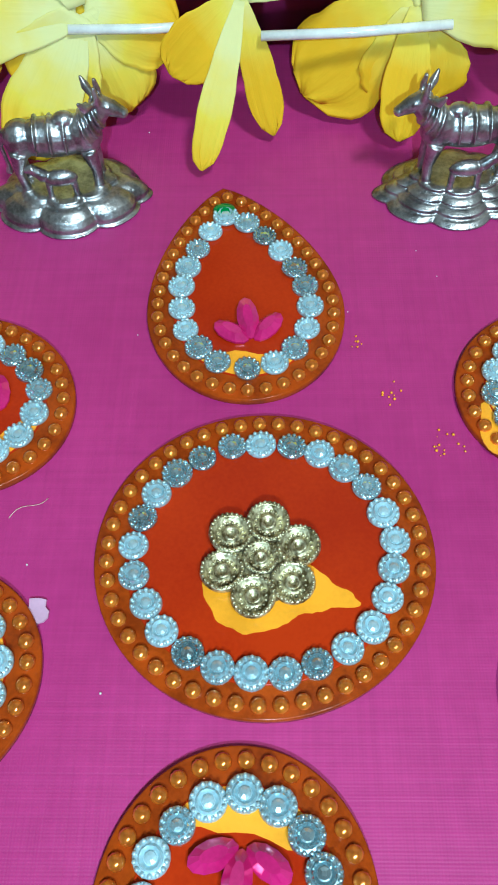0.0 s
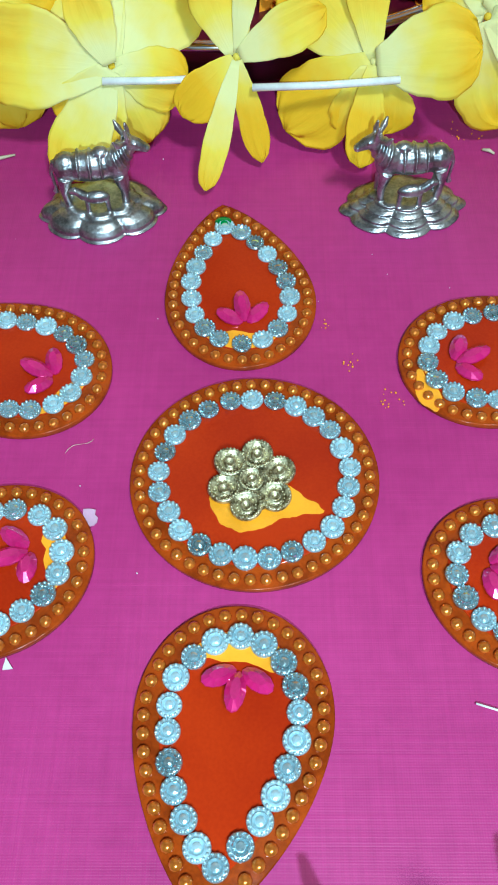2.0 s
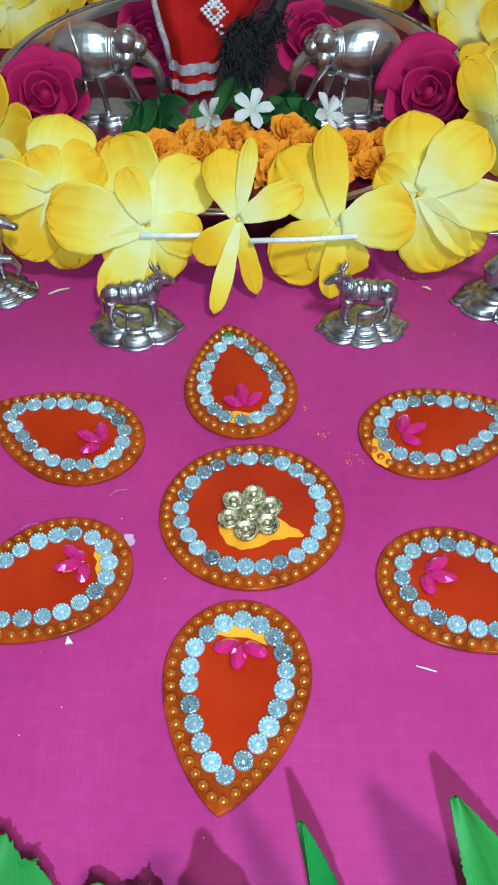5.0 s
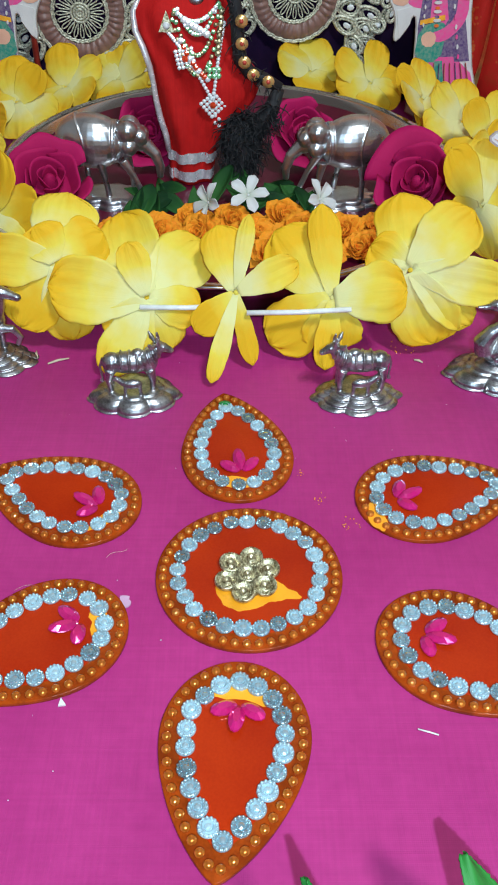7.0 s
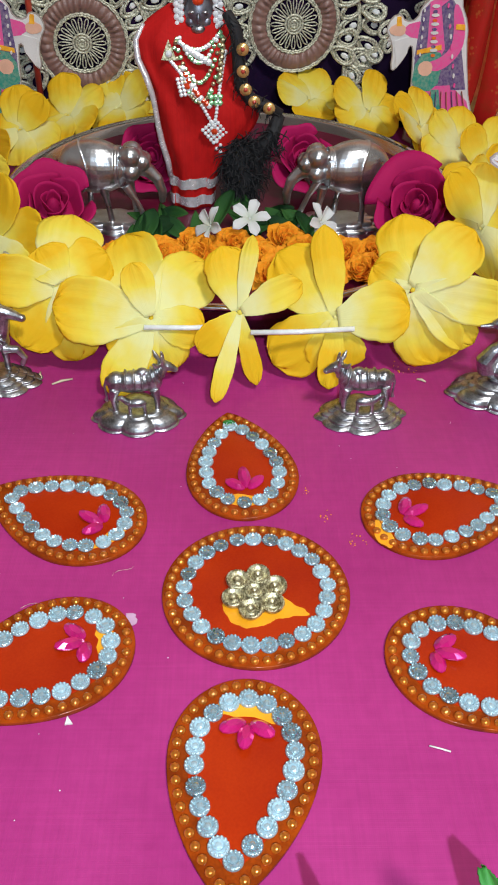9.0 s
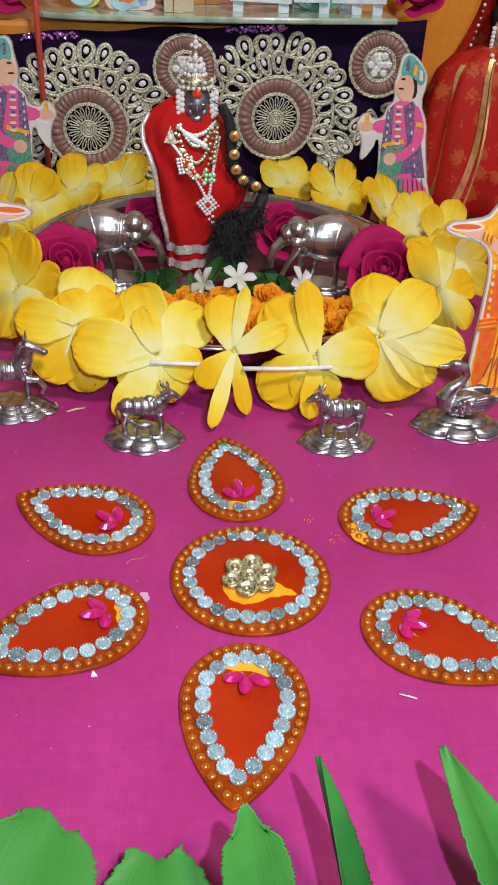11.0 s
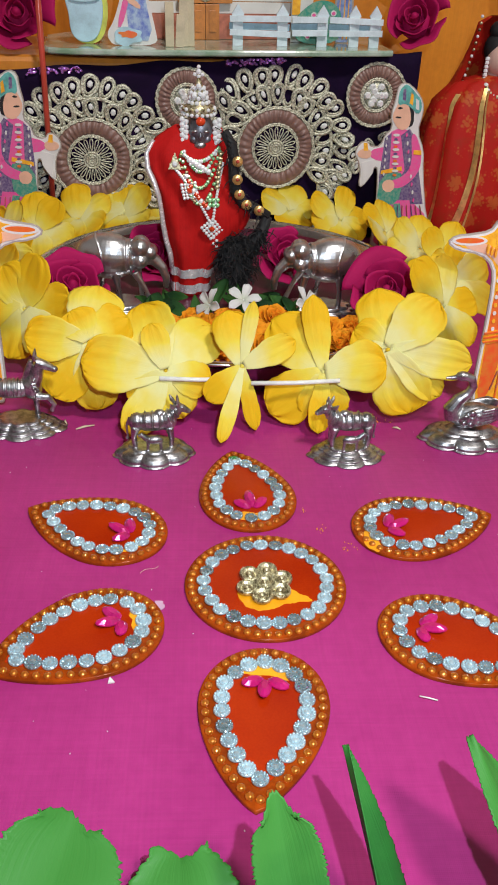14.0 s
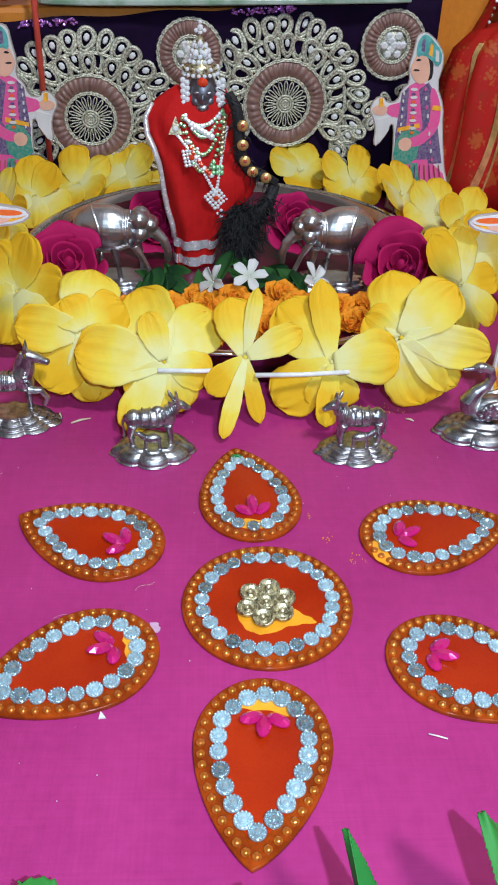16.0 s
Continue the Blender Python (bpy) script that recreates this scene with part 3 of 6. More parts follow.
circle = [(0.0460 * math.cos(TAU * i / 96), 0.0444 * math.sin(TAU * i / 96)) for i in range(96)]
disc = thing("rangoli_disc", "round orange acrylic disc with rhinestones and a gold flower", "rangoli piece", None, pose(0.0008, 0.0011, -0.0003))
part("plate", Shape().prism(circle, 0.0, 0.0027, ACRYLIC, None, 0.0005, True), disc, "translucent orange acrylic plate")
jewelled(disc, lambda off: inset(circle, off), 0.35)
splash = [(-0.016, -0.005), (-0.0167, -0.012), (-0.0135, -0.0165), (-0.012, -0.020), (-0.008, -0.0212), (-0.005, -0.0232), (-0.001, -0.0222), (0.006, -0.0203), (0.009, -0.0172),
          (0.013, -0.0172), (0.018, -0.0158), (0.0262, -0.0155), (0.0235, -0.0128), (0.0232, -0.0112), (0.0190, -0.0102), (0.016, -0.0065), (0.010, -0.002), (-0.010, -0.001)]
for _ in range(2):
    splash = [(p[0] * (1 - k) + q[0] * k + rng.uniform(-0.0002, 0.0002), p[1] * (1 - k) + q[1] * k + rng.uniform(-0.0002, 0.0002)) for p, q in zip(splash, splash[1:] + splash[:1]) for k in (0.25, 0.75)]
part("yellow_patch", Shape().prism(splash, 0.0030, 0.0032, TURMERIC), disc, "splash of yellow paint")
s = Shape()
s.lathe([(0.0056, 0.0), (0.0060, 0.0016), (0.0056, 0.0026), (0.0047, 0.0020), (0.0040, 0.0006), (0.0025, 0.0005), (0.0023, 0.0019), (0.0016, 0.0023), (0.0009, 0.0008), (0.0003, 0.0006)], GOLD, 22)
for i in range(26):
    a = TAU * i / 26
    s.ball((0.0053 * math.cos(a), 0.0053 * math.sin(a), 0.0027), 0.00058, GOLD, None, 6, 4)
for i in range(16):
    a = TAU * i / 16
    s.ball((0.0034 * math.cos(a), 0.0034 * math.sin(a), 0.0009), 0.0005, GOLD, None, 6, 4)
CUP = s.mesh("flower_cup")
rosette = part("gold_flower", Shape().lathe([(0.011, 0.0), (0.012, 0.0007), (0.010, 0.0014)], GOLD, 30), disc, "antique gold flower of seven beaded cups", pose(-0.0008, -0.0030, 0.0031))
part("flower_cup", CUP, rosette, "", pose(0, 0, 0.0018) @ Matrix.Scale(0.82, 4))
for i in range(6):
    a = radians(20 + 60 * i)
    part("flower_cup", CUP, rosette, "", pose(0.0108 * math.cos(a), 0.0108 * math.sin(a), 0.0010 + 0.0003 * (i % 3), 4 * math.sin(a), -4 * math.cos(a), 30 * i))

# bits that lie on the cloth
thing("straw_bit", "short white plastic straw bit lying on the cloth", "debris", Shape().tube([(0.0715, -0.081, 0.0012), (0.076, -0.0825, 0.0014), (0.0800, -0.0836, 0.0010)], 0.0004, CLEARTUBE, 6))
thing("paper_speck", "tiny white paper speck on the cloth", "debris", Shape().prism([(-0.0818, -0.0702), (-0.0785, -0.0698), (-0.0812, -0.0662)], 0.0003, 0.0012, CARDWHITE))
for x, y, a, n in ((-0.136, 0.183, 105, 0.008), (-0.121, 0.176, 25, 0.014), (0.112, 0.178, -30, 0.006)):
    thing("petal_bit", "thin dry yellow petal shred on the cloth", "debris", Shape().tube([(-n / 2, 0, 0.0009), (0, 0.0006, 0.0012), (n / 2, 0, 0.0009)], [0.0006, 0.0009, 0.0005], WOODSTICK, 6, m=pose(x, y, 0, 0, 0, a)), group="petal shreds on the cloth")
s = Shape()
r = random.Random(3)
for cx, cy, k, sp in ((0.0295, 0.073, 6, 0.0010), (0.0395, 0.054, 9, 0.0018), (0.100, 0.192, 14, 0.005), (-0.029, 0.112, 3, 0.001), (0.056, 0.036, 14, 0.004)):
    for i in range(k):
        s.ball((cx + r.gauss(0, sp), cy + r.gauss(0, sp), 0.0005), r.uniform(0.0002, 0.0005), TURMERIC, None, 6, 4)
thing("turmeric_crumbs", "scattered orange turmeric crumbs on the cloth", "crumbs", s, kind="stuff")
s = Shape()
for i in range(70):
    x, y = r.uniform(-0.25, 0.25), r.uniform(-0.2, 0.2)
    s.ball((x, y, 0.0003), r.uniform(0.00012, 0.0004), CARDWHITE, None, 5, 3)
thing("dust_specks", "fine pale dust specks on the cloth", "dust", s, kind="stuff")
for x, y, a, n in ((-0.105, -0.005, 20, 0.016), (-0.012, -0.178, 95, 0.02), (0.055, 0.13, -12, 0.02), (-0.066, 0.016, 35, 0.012)):
    pts = [(n * (i / 8 - 0.5), 0.0012 * math.sin(i * 0.7), 0.0004) for i in range(9)]
    thing("loose_thread", "fine pale loose thread on the cloth", "thread", Shape().tube(pts, 0.00008, WOODSTICK, 5, m=pose(x, y, 0, 0, 0, a)), group="loose threads on the cloth")
thing("glue_flap", "small translucent flap of dried glue beside a rangoli piece", "glue", Shape().prism(blotch(-0.0590, -0.0150, 0.0032, 0.0036, 21, 14), 0.0005, 0.0012, GLUE))

# ---------------- steel plate ----------------
PLATE = (-0.013, 0.384)
s = Shape()
s.lathe([(0.150, 0.002), (0.162, 0.004), (0.178, 0.030), (0.186, 0.038), (0.190, 0.039), (0.191, 0.041), (0.187, 0.0425), (0.182, 0.040), (0.174, 0.031), (0.158, 0.0075), (0.148, 0.0055)], STEEL, 96)
plate = thing("steel_plate", "round polished steel plate with a raised rim, set out with figures", "plate", s, pose(PLATE[0], PLATE[1], 0) @ Matrix.Diagonal((0.965, 0.965, 1, 1)))
# added sheet: its maroon paints the magenta cloth's reflection on the inner steel wall
plate_reflection = material("maroon_reflection", (0.10, 0.004, 0.022), 0.35, 0.0, 0.3, 30, 0.1)
part("plate_reflection", Shape().lathe([(0.152, 0.0062), (0.1575, 0.0085), (0.176, 0.0335), (0.1765, 0.0345), (0.1755, 0.0345), (0.157, 0.0092), (0.151, 0.0072)], plate_reflection, 96), plate, "dark maroon sheet coloured as the cloth's reflection in the steel")

# ---------------- silver figures ----------------


def cast(s, name, label, category, m, voxel=0.00045, group=""):
    """Melts the pieces of a cast figure into one skin."""
    ob = thing(name, label, category, s, m, group)
    md = ob.modifiers.new("skin", "REMESH")
    md.mode, md.voxel_size, md.use_smooth_shade = "VOXEL", voxel, True
    sm = ob.modifiers.new("soften", "SMOOTH")
    sm.factor, sm.iterations = 0.5, 1
    return ob


def lotus_base(s, w, d, h, lobes, ridges):
    """A low boat-shaped stand: stepped scalloped skirts, or one row of swelling petals."""
    if ridges >= 3:
        rows = ((0.96, 0.0), (1.0, 0.08), (0.90, 0.24), (0.80, 0.26), (0.85, 0.40), (0.74, 0.52), (0.66, 0.53), (0.72, 0.66), (0.62, 0.80), (0.55, 0.82), (0.58, 0.94), (0.46, 1.0))
    else:
        rows = ((0.97, 0.0), (1.0, 0.10), (0.93, 0.16), (0.95, 0.34), (0.88, 0.60), (0.74, 0.80), (0.62, 0.84), (0.60, 0.96), (0.48, 1.0))
    seg, vs, fs = 144, [], []
    for k, z in rows:
        for j in range(seg):
            a = TAU * j / seg
            notch = 1 - 0.15 * (1 - abs(math.cos(lobes * (a + math.pi / 2) / 2))) ** 1.5
            vs.append((w * k * math.cos(a) * (0.4 + 0.6 * notch), d * k * notch * math.sin(a) * abs(math.sin(a)) ** 0.3, h * z))
    for i in range(len(rows) - 1):
        for j in range(seg):
            p, q = i * seg + j, i * seg + (j + 1) % seg
            fs.append((p, q, q + seg, p + seg))
    fs += [tuple(range(seg))[::-1], tuple((len(rows) - 1) * seg + j for j in range(seg))]
    s.add(vs, fs, SILVER)


def cow_shape(calf, ridges, lobes, side=1):
    """A cow in profile that looks along +x, with a calf at its side."""
    s = Shape()
    lotus_base(s, 0.0295, 0.0205, 0.0095, lobes, ridges)
    h = 0.0090
    s.ball((-0.001, 0, h + 0.0185), (0.0150, 0.0062, 0.0070), SILVER, None, 16, 10)
    s.ball((-0.0115, 0, h + 0.0185), (0.0060, 0.0060, 0.0068), SILVER)
    s.ball((0.0095, 0, h + 0.0190), (0.0065, 0.0058, 0.0075), SILVER)
    s.ball((0.004, 0, h + 0.0252), (0.0038, 0.003, 0.0024), SILVER)
    s.tube([(0.009, 0, h + 0.020), (0.0145, 0, h + 0.0255), (0.0175, 0, h + 0.0285)], [0.0056, 0.0040, 0.0032], SILVER, 10)
    s.tube([(0.0160, 0, h + 0.0300), (0.0205, 0, h + 0.0280), (0.0235, 0, h + 0.0262)], [0.0033, 0.0027, 0.0019], SILVER, 10)
    s.ball((0.0238, 0, h + 0.0261), (0.0018, 0.0021, 0.0017), SILVER)
    for y in (-1, 1):
        s.tube([(0.0165, y * 0.0018, h + 0.031), (0.0165, y * 0.0026, h + 0.034), (0.0160, y * 0.0022, h + 0.0375)], [0.0014, 0.0012, 0.0007], SILVER, 6)
        s.tube([(0.0150, y * 0.002, h + 0.0310), (0.0125, y * 0.0058, h + 0.0325), (0.0110, y * 0.0072, h + 0.0355)], [0.0010, 0.0017, 0.0005], SILVER, 6)
        s.tube([(0.0105, y * 0.0036, h + 0.015), (0.0120, y * 0.0036, h + 0.007), (0.0118, y * 0.0036, h - 0.001)], [0.0030, 0.0019, 0.0017], SILVER, 8)
        s.tube([(-0.0125, y * 0.0036, h + 0.016), (-0.0142, y * 0.0036, h + 0.008), (-0.0130, y * 0.0036, h - 0.001)], [0.0036, 0.0018, 0.0017], SILVER, 8)
        s.ball((0.0196, y * 0.0023, h + 0.0296), 0.0008, SILVER, None, 6, 4)
    s.tube([(-0.0165, 0, h + 0.022), (-0.0188, 0, h + 0.016), (-0.0182, 0, h + 0.008), (-0.0186, 0, h + 0.005)], [0.0012, 0.0009, 0.0008, 0.0015], SILVER, 6)
    for k in (-0.006, -0.001, 0.004):
        s.tube([(k, 0.0070 * math.cos(a), h + 0.0185 + 0.0074 * math.sin(a)) for a in [math.pi * i / 10 * 1.2 - 0.3 for i in range(11)]], 0.0005, SILVER, 5)
    for k in range(3):
        rr = 0.0057 - 0.0006 * k
        c = Vector((0.0110 + 0.0022 * k, 0, h + 0.0215 + 0.0025 * k))
        s.tube([c + Vector((-0.35 * rr * math.sin(a), rr * math.cos(a), rr * math.sin(a))) for a in [TAU * i / 14 for i in range(14)]], 0.0007, SILVER, 5, True)
    y = -0.0085 * side
    s.ball((0.000, y, h + 0.0085), (0.0062, 0.0028, 0.0030), SILVER)
    s.tube([(calf * 0.005, y, h + 0.0095), (calf * 0.0085, y, h + 0.0125)], [0.0023, 0.0017], SILVER, 8)
    s.tube([(calf * 0.0080, y, h + 0.0128), (calf * 0.0112, y, h + 0.0122)], [0.0018, 0.0010], SILVER, 8)
    for k in (-0.0042, 0.0042):
        s.tube([(k, y, h + 0.0075), (k * 1.1, y, h - 0.001)], [0.0014, 0.0011], SILVER, 6)
    return s


cast(cow_shape(-1, 1, 8), "cow_figurine", "small oxidised silver cow with its calf on a lotus base", "figurine", pose(-0.0685, 0.1400, 0.0, 0, 0, 4), group="silver animals on the cloth")
cast(cow_shape(-1, 3, 8, -1), "cow_figurine", "small oxidised silver cow with a calf on a ridged base", "figurine", pose(0.0680, 0.1420, 0.0, 0, 0, 184), group="silver animals on the cloth")

# horse
s = Shape()
lotus_base(s, 0.0345, 0.0215, 0.0095, 10, 3)
h = 0.009
s.ball((-0.004, 0, h + 0.0235), (0.0165, 0.0062, 0.0072), SILVER, None, 16, 10)
s.ball((0.010, 0, h + 0.0240), (0.0075, 0.0060, 0.0085), SILVER)
s.ball((-0.016, 0, h + 0.0235), (0.0070, 0.0060, 0.0072), SILVER)
s.tube([(0.010, 0, h + 0.026), (0.0140, 0, h + 0.034), (0.0160, 0, h + 0.0425)], [0.0068, 0.0052, 0.0042], SILVER, 10)
s.tube([(0.0145, 0, h + 0.0440), (0.0205, 0, h + 0.0420), (0.0265, 0, h + 0.0390)], [0.0045, 0.0036, 0.0024], SILVER, 10)
s.ball((0.0268, 0, h + 0.0388), (0.0029, 0.0026, 0.0024), SILVER)
s.tube([(0.0115, 0, h + 0.046), (0.0085, 0, h + 0.038), (0.0050, 0, h + 0.031)], [0.0018, 0.0026, 0.0012], SILVER, 8)
for y in (-1, 1):
    s.tube([(0.0140, y * 0.002, h + 0.0465), (0.0142, y * 0.0026, h + 0.0500), (0.0148, y * 0.0022, h + 0.0545)], [0.0016, 0.0014, 0.0003], SILVER, 6)
    s.ball((0.0190, y * 0.0032, h + 0.0432), 0.0009, SILVER, None, 6, 4)
    s.tube([(-0.0165, y * 0.004, h + 0.020), (-0.0205, y * 0.004, h + 0.010), (-0.0180, y * 0.004, h + 0.004), (-0.0165, y * 0.004, h - 0.001)], [0.0045, 0.0024, 0.0017, 0.0021], SILVER, 8)
s.tube([(0.0115, 0.0035, h + 0.018), (0.0120, 0.0035, h + 0.008), (0.0120, 0.0035, h - 0.001)], [0.0032, 0.0021, 0.0020], SILVER, 8)
s.tube([(0.0130, -0.0035, h + 0.019), (0.0215, -0.0035, h + 0.0185), (0.0255, -0.0035, h + 0.012), (0.0230, -0.0035, h + 0.007)], [0.0032, 0.0024, 0.0018, 0.0018], SILVER, 8)
s.tube([(-0.022, 0, h + 0.028), (-0.027, 0, h + 0.020), (-0.0265, 0, h + 0.008)], [0.0018, 0.0024, 0.0010], SILVER, 8)
for k in range(2):
    for i in range(14):
        a = TAU * i / 14
        s.ball((0.0135 - 0.002 * math.sin(a) - 0.0012 * k, 0.0066 * math.cos(a), h + 0.0295 + 0.0066 * math.sin(a) - 0.0028 * k), 0.0010, SILVER, None, 6, 4)
for k in range(6):
    s.tube([(-0.0115 + 0.003 * k, 0.0072 * math.cos(a), h + 0.0235 + 0.0076 * math.sin(a)) for a in [math.pi * (1.35 * i / 12 - 0.18) for i in range(13)]], 0.0006, SILVER, 5)
cast(s, "horse_figurine", "oxidised silver prancing horse with beaded harness on a base", "figurine", pose(-0.167, 0.176, 0.0, 0, 0, 3), group="silver animals on the cloth")

# swan
s = Shape()
lotus_base(s, 0.0335, 0.0215, 0.0090, 8, 1)
for i in range(9):
    s.tube([(-0.009 + 0.0022 * i, -0.0115, 0.0068), (-0.010 + 0.0025 * i, -0.0180, 0.0025)], 0.0009, SILVER, 6)
h = 0.0085
s.lathe([(0.017, 0), (0.0165, 0.002), (0.012, 0.004)], SILVER, 40, pose(0.002, 0, h - 0.001), oval=0.6)
s.ball((0.001, 0, h + 0.0115), (0.0150, 0.0080, 0.0085), SILVER, pose(0, 0, 0, 0, -10, 0), 18, 12)
s.tube([(0.010, 0, h + 0.0135), (0.0200, 0, h + 0.0150), (0.0270, 0, h + 0.0135)], [0.0060, 0.0030, 0.0010], SILVER, 10)
s.tube([(-0.0100, 0, h + 0.0100), (-0.0125, 0, h + 0.0160), (-0.0090, 0, h + 0.0225), (-0.0035, 0, h + 0.0275), (-0.0012, 0, h + 0.0330), (-0.0030, 0, h + 0.0385), (-0.0080, 0, h + 0.0405)],
       [0.0072, 0.0062, 0.0046, 0.0034, 0.0030, 0.0030, 0.0032], SILVER, 12)
s.ball((-0.0095, 0, h + 0.0402), (0.0048, 0.0034, 0.0034), SILVER)
s.tube([(-0.0125, 0, h + 0.0395), (-0.0165, 0, h + 0.0388), (-0.0205, 0, h + 0.0385)], [0.0020, 0.0014, 0.0008], SILVER, 8)
for y in (-1, 1):
    s.ball((-0.0108, y * 0.0032, h + 0.0412), 0.0009, SILVER, None, 6, 4)
    s.ball((0.006, y * 0.0068, h + 0.0135), (0.0150, 0.0024, 0.0068), SILVER, pose(0, 0, 0, 0, -16, 0), 16, 10)
    for i, (x, z) in enumerate(((-0.005, 0.009), (-0.0005, 0.008), (-0.0045, 0.0135), (0.0, 0.0125), (0.0045, 0.0095), (-0.0005, 0.0168), (0.0042, 0.0145))):
        s.ball((x, y * 0.0088, h + z), (0.0021, 0.0012, 0.0021), SILVER, None, 8, 6)
    for i in range(5):
        s.tube([(0.006, y * 0.0086, h + 0.0100 + 0.0022 * i), (0.013, y * 0.0085, h + 0.0120 + 0.0022 * i), (0.0195, y * 0.0062, h + 0.0145 + 0.0014 * i)], [0.0010, 0.0010, 0.0005], SILVER, 6)
cast(s, "swan_figurine", "oxidised silver swan with patterned wings on a scalloped base", "figurine", pose(0.1605, 0.1640, 0.0, 0, 0, -3) @ Matrix.Scale(1.08, 4), group="silver animals on the cloth")


def elephant_shape():
    """An elephant that looks along +x."""
    s = Shape()
    s.lathe([(0.0340, 0.0), (0.0355, 0.0016), (0.0340, 0.0040), (0.0295, 0.0050), (0.0315, 0.0066), (0.0300, 0.0088), (0.0245, 0.0098), (0.0230, 0.0100)], BRIGHTSILVER, 160, None, 12, 0.15, True, 0.50)
    h = 0.0100
    # barrel with its hip seam and girth
    s.ball((-0.0135, 0, h + 0.0420), (0.0285, 0.0170, 0.0215), BRIGHTSILVER, pose(0, 0, 0, 0, 4, 0), 32, 20)
    s.ball((-0.0290, 0, h + 0.0385), (0.0120, 0.0150, 0.0180), BRIGHTSILVER, None, 20, 14)
    for k, bend in ((-0.0205, 0.004), (0.0052, 0.0), (0.0075, 0.0)):
        s.tube([(k + bend * math.cos(2 * a), 0.0170 * math.cos(a) * (0.97 if k < 0 else 0.76), h + 0.0420 + (0.0207 if k < 0 else 0.0162) * math.sin(a)) for a in [TAU * i / 36 for i in range(36)]], 0.0008, BRIGHTSILVER, 6, True)
    # head of rounded lobes
    for x, y, z, rad in ((0.0165, 0.0050, 0.0520, 0.0088), (0.0255, 0.0036, 0.0475, 0.0066), (0.0170, 0.0066, 0.0405, 0.0072)):
        for side in (-1, 1):
            s.ball((x, side * y, h + z), (rad, rad * 0.85, rad), BRIGHTSILVER, None, 16, 12)
    s.ball((0.0200, 0, h + 0.0470), (0.0100, 0.0085, 0.0110), BRIGHTSILVER, None, 16, 12)
    s.tube([(0.0230, 0, h + 0.0425), (0.0300, 0, h + 0.0395), (0.0365, 0, h + 0.0330), (0.0400, 0, h + 0.0230), (0.0395, 0, h + 0.0140)], [0.0075, 0.0056, 0.0044, 0.0036, 0.0026], BRIGHTSILVER, 14)
    for y in (-1, 1):
        s.tube([(0.0120, y * 0.0080, h + 0.0300), (0.0175 - 0.003 * y, y * 0.0085, h + 0.0160), (0.0220 - 0.006 * y, y * 0.0085, h - 0.001)], [0.0040, 0.0023, 0.0024], BRIGHTSILVER, 10)
        s.tube([(-0.0130 - 0.007 * y, y * 0.0085, h + 0.0280), (-0.0125 - 0.009 * y, y * 0.0085, h + 0.0140), (-0.0115 - 0.010 * y, y * 0.0085, h - 0.001)], [0.0042, 0.0023, 0.0025], BRIGHTSILVER, 10)
        s.ball((0.0300, y * 0.0068, h + 0.0480), 0.0012, BRIGHTSILVER, None, 6, 4)
    s.tube([(-0.0402, 0, h + 0.0480), (-0.0430, 0, h + 0.0350), (-0.0410, 0, h + 0.0240)], [0.0015, 0.0012, 0.0018], BRIGHTSILVER, 6)
    return s


el = elephant_shape()
cast(el, "elephant_figurine", "polished silver elephant with lowered trunk standing in the plate", "figurine", pose(-0.108, 0.388, 0.0055, 0, 0, -4), 0.00055, "elephants beside the idol")
cast(el, "elephant_figurine", "polished silver elephant with lowered trunk standing in the plate", "figurine", pose(0.072, 0.388, 0.0055, 0, 0, 186), 0.00055, "elephants beside the idol")

# ---------------- flower garland ----------------


def petal_fn(length, width, curl, cup, wave, seed, narrow=0.0):
    """A round-ended petal along +x; curl: degrees by which it bends up over its length."""
    r = random.Random(seed)
    ph, a2 = r.uniform(0, 6), r.uniform(-0.5, 0.5)

    def fn(u, v):
        peak = 0.66 + narrow
        if u < peak:
            w = width / 2 * (0.30 + 0.70 * math.sin(u / peak * math.pi / 2) ** 1.05)
        else:
            w = width / 2 * max(0.006, 1 - ((u - peak) / (1 - peak)) ** 2.3) ** 0.5
        k = radians(curl) * u
        reach = length * u
        along_x = reach * (math.sin(k) / k if abs(k) > 1e-3 else 1)
        up = reach * ((1 - math.cos(k)) / k if abs(k) > 1e-3 else 0)
        keep = 2 * w / width
        edge = keep * width * (0.018 * math.sin(11 * v + 2 * ph) + 0.010 * math.sin(23 * v + 5 * u + ph)) * u ** 2.5 + width * 0.004 * math.sin(17 * v + ph) * u
        ripple = edge + keep * wave * math.sin(3.2 * v + ph) * u * u + wave * 0.6 * math.sin(5 * u + ph + a2 * v * 4 * keep) * u
        w *= 1 + 0.03 * math.sin(17 * u + ph) + 0.015 * math.sin(37 * u + 2 * ph)
        return along_x * (1 - (0.035 * keep * math.cos(7 * v + ph) + 0.02 * keep * math.cos(21 * v + 3 * ph)) * u ** 4), w * v, up + cup * (w * v) ** 2 / (width * 0.5) + ripple
    return fn


flower_seed = [100]


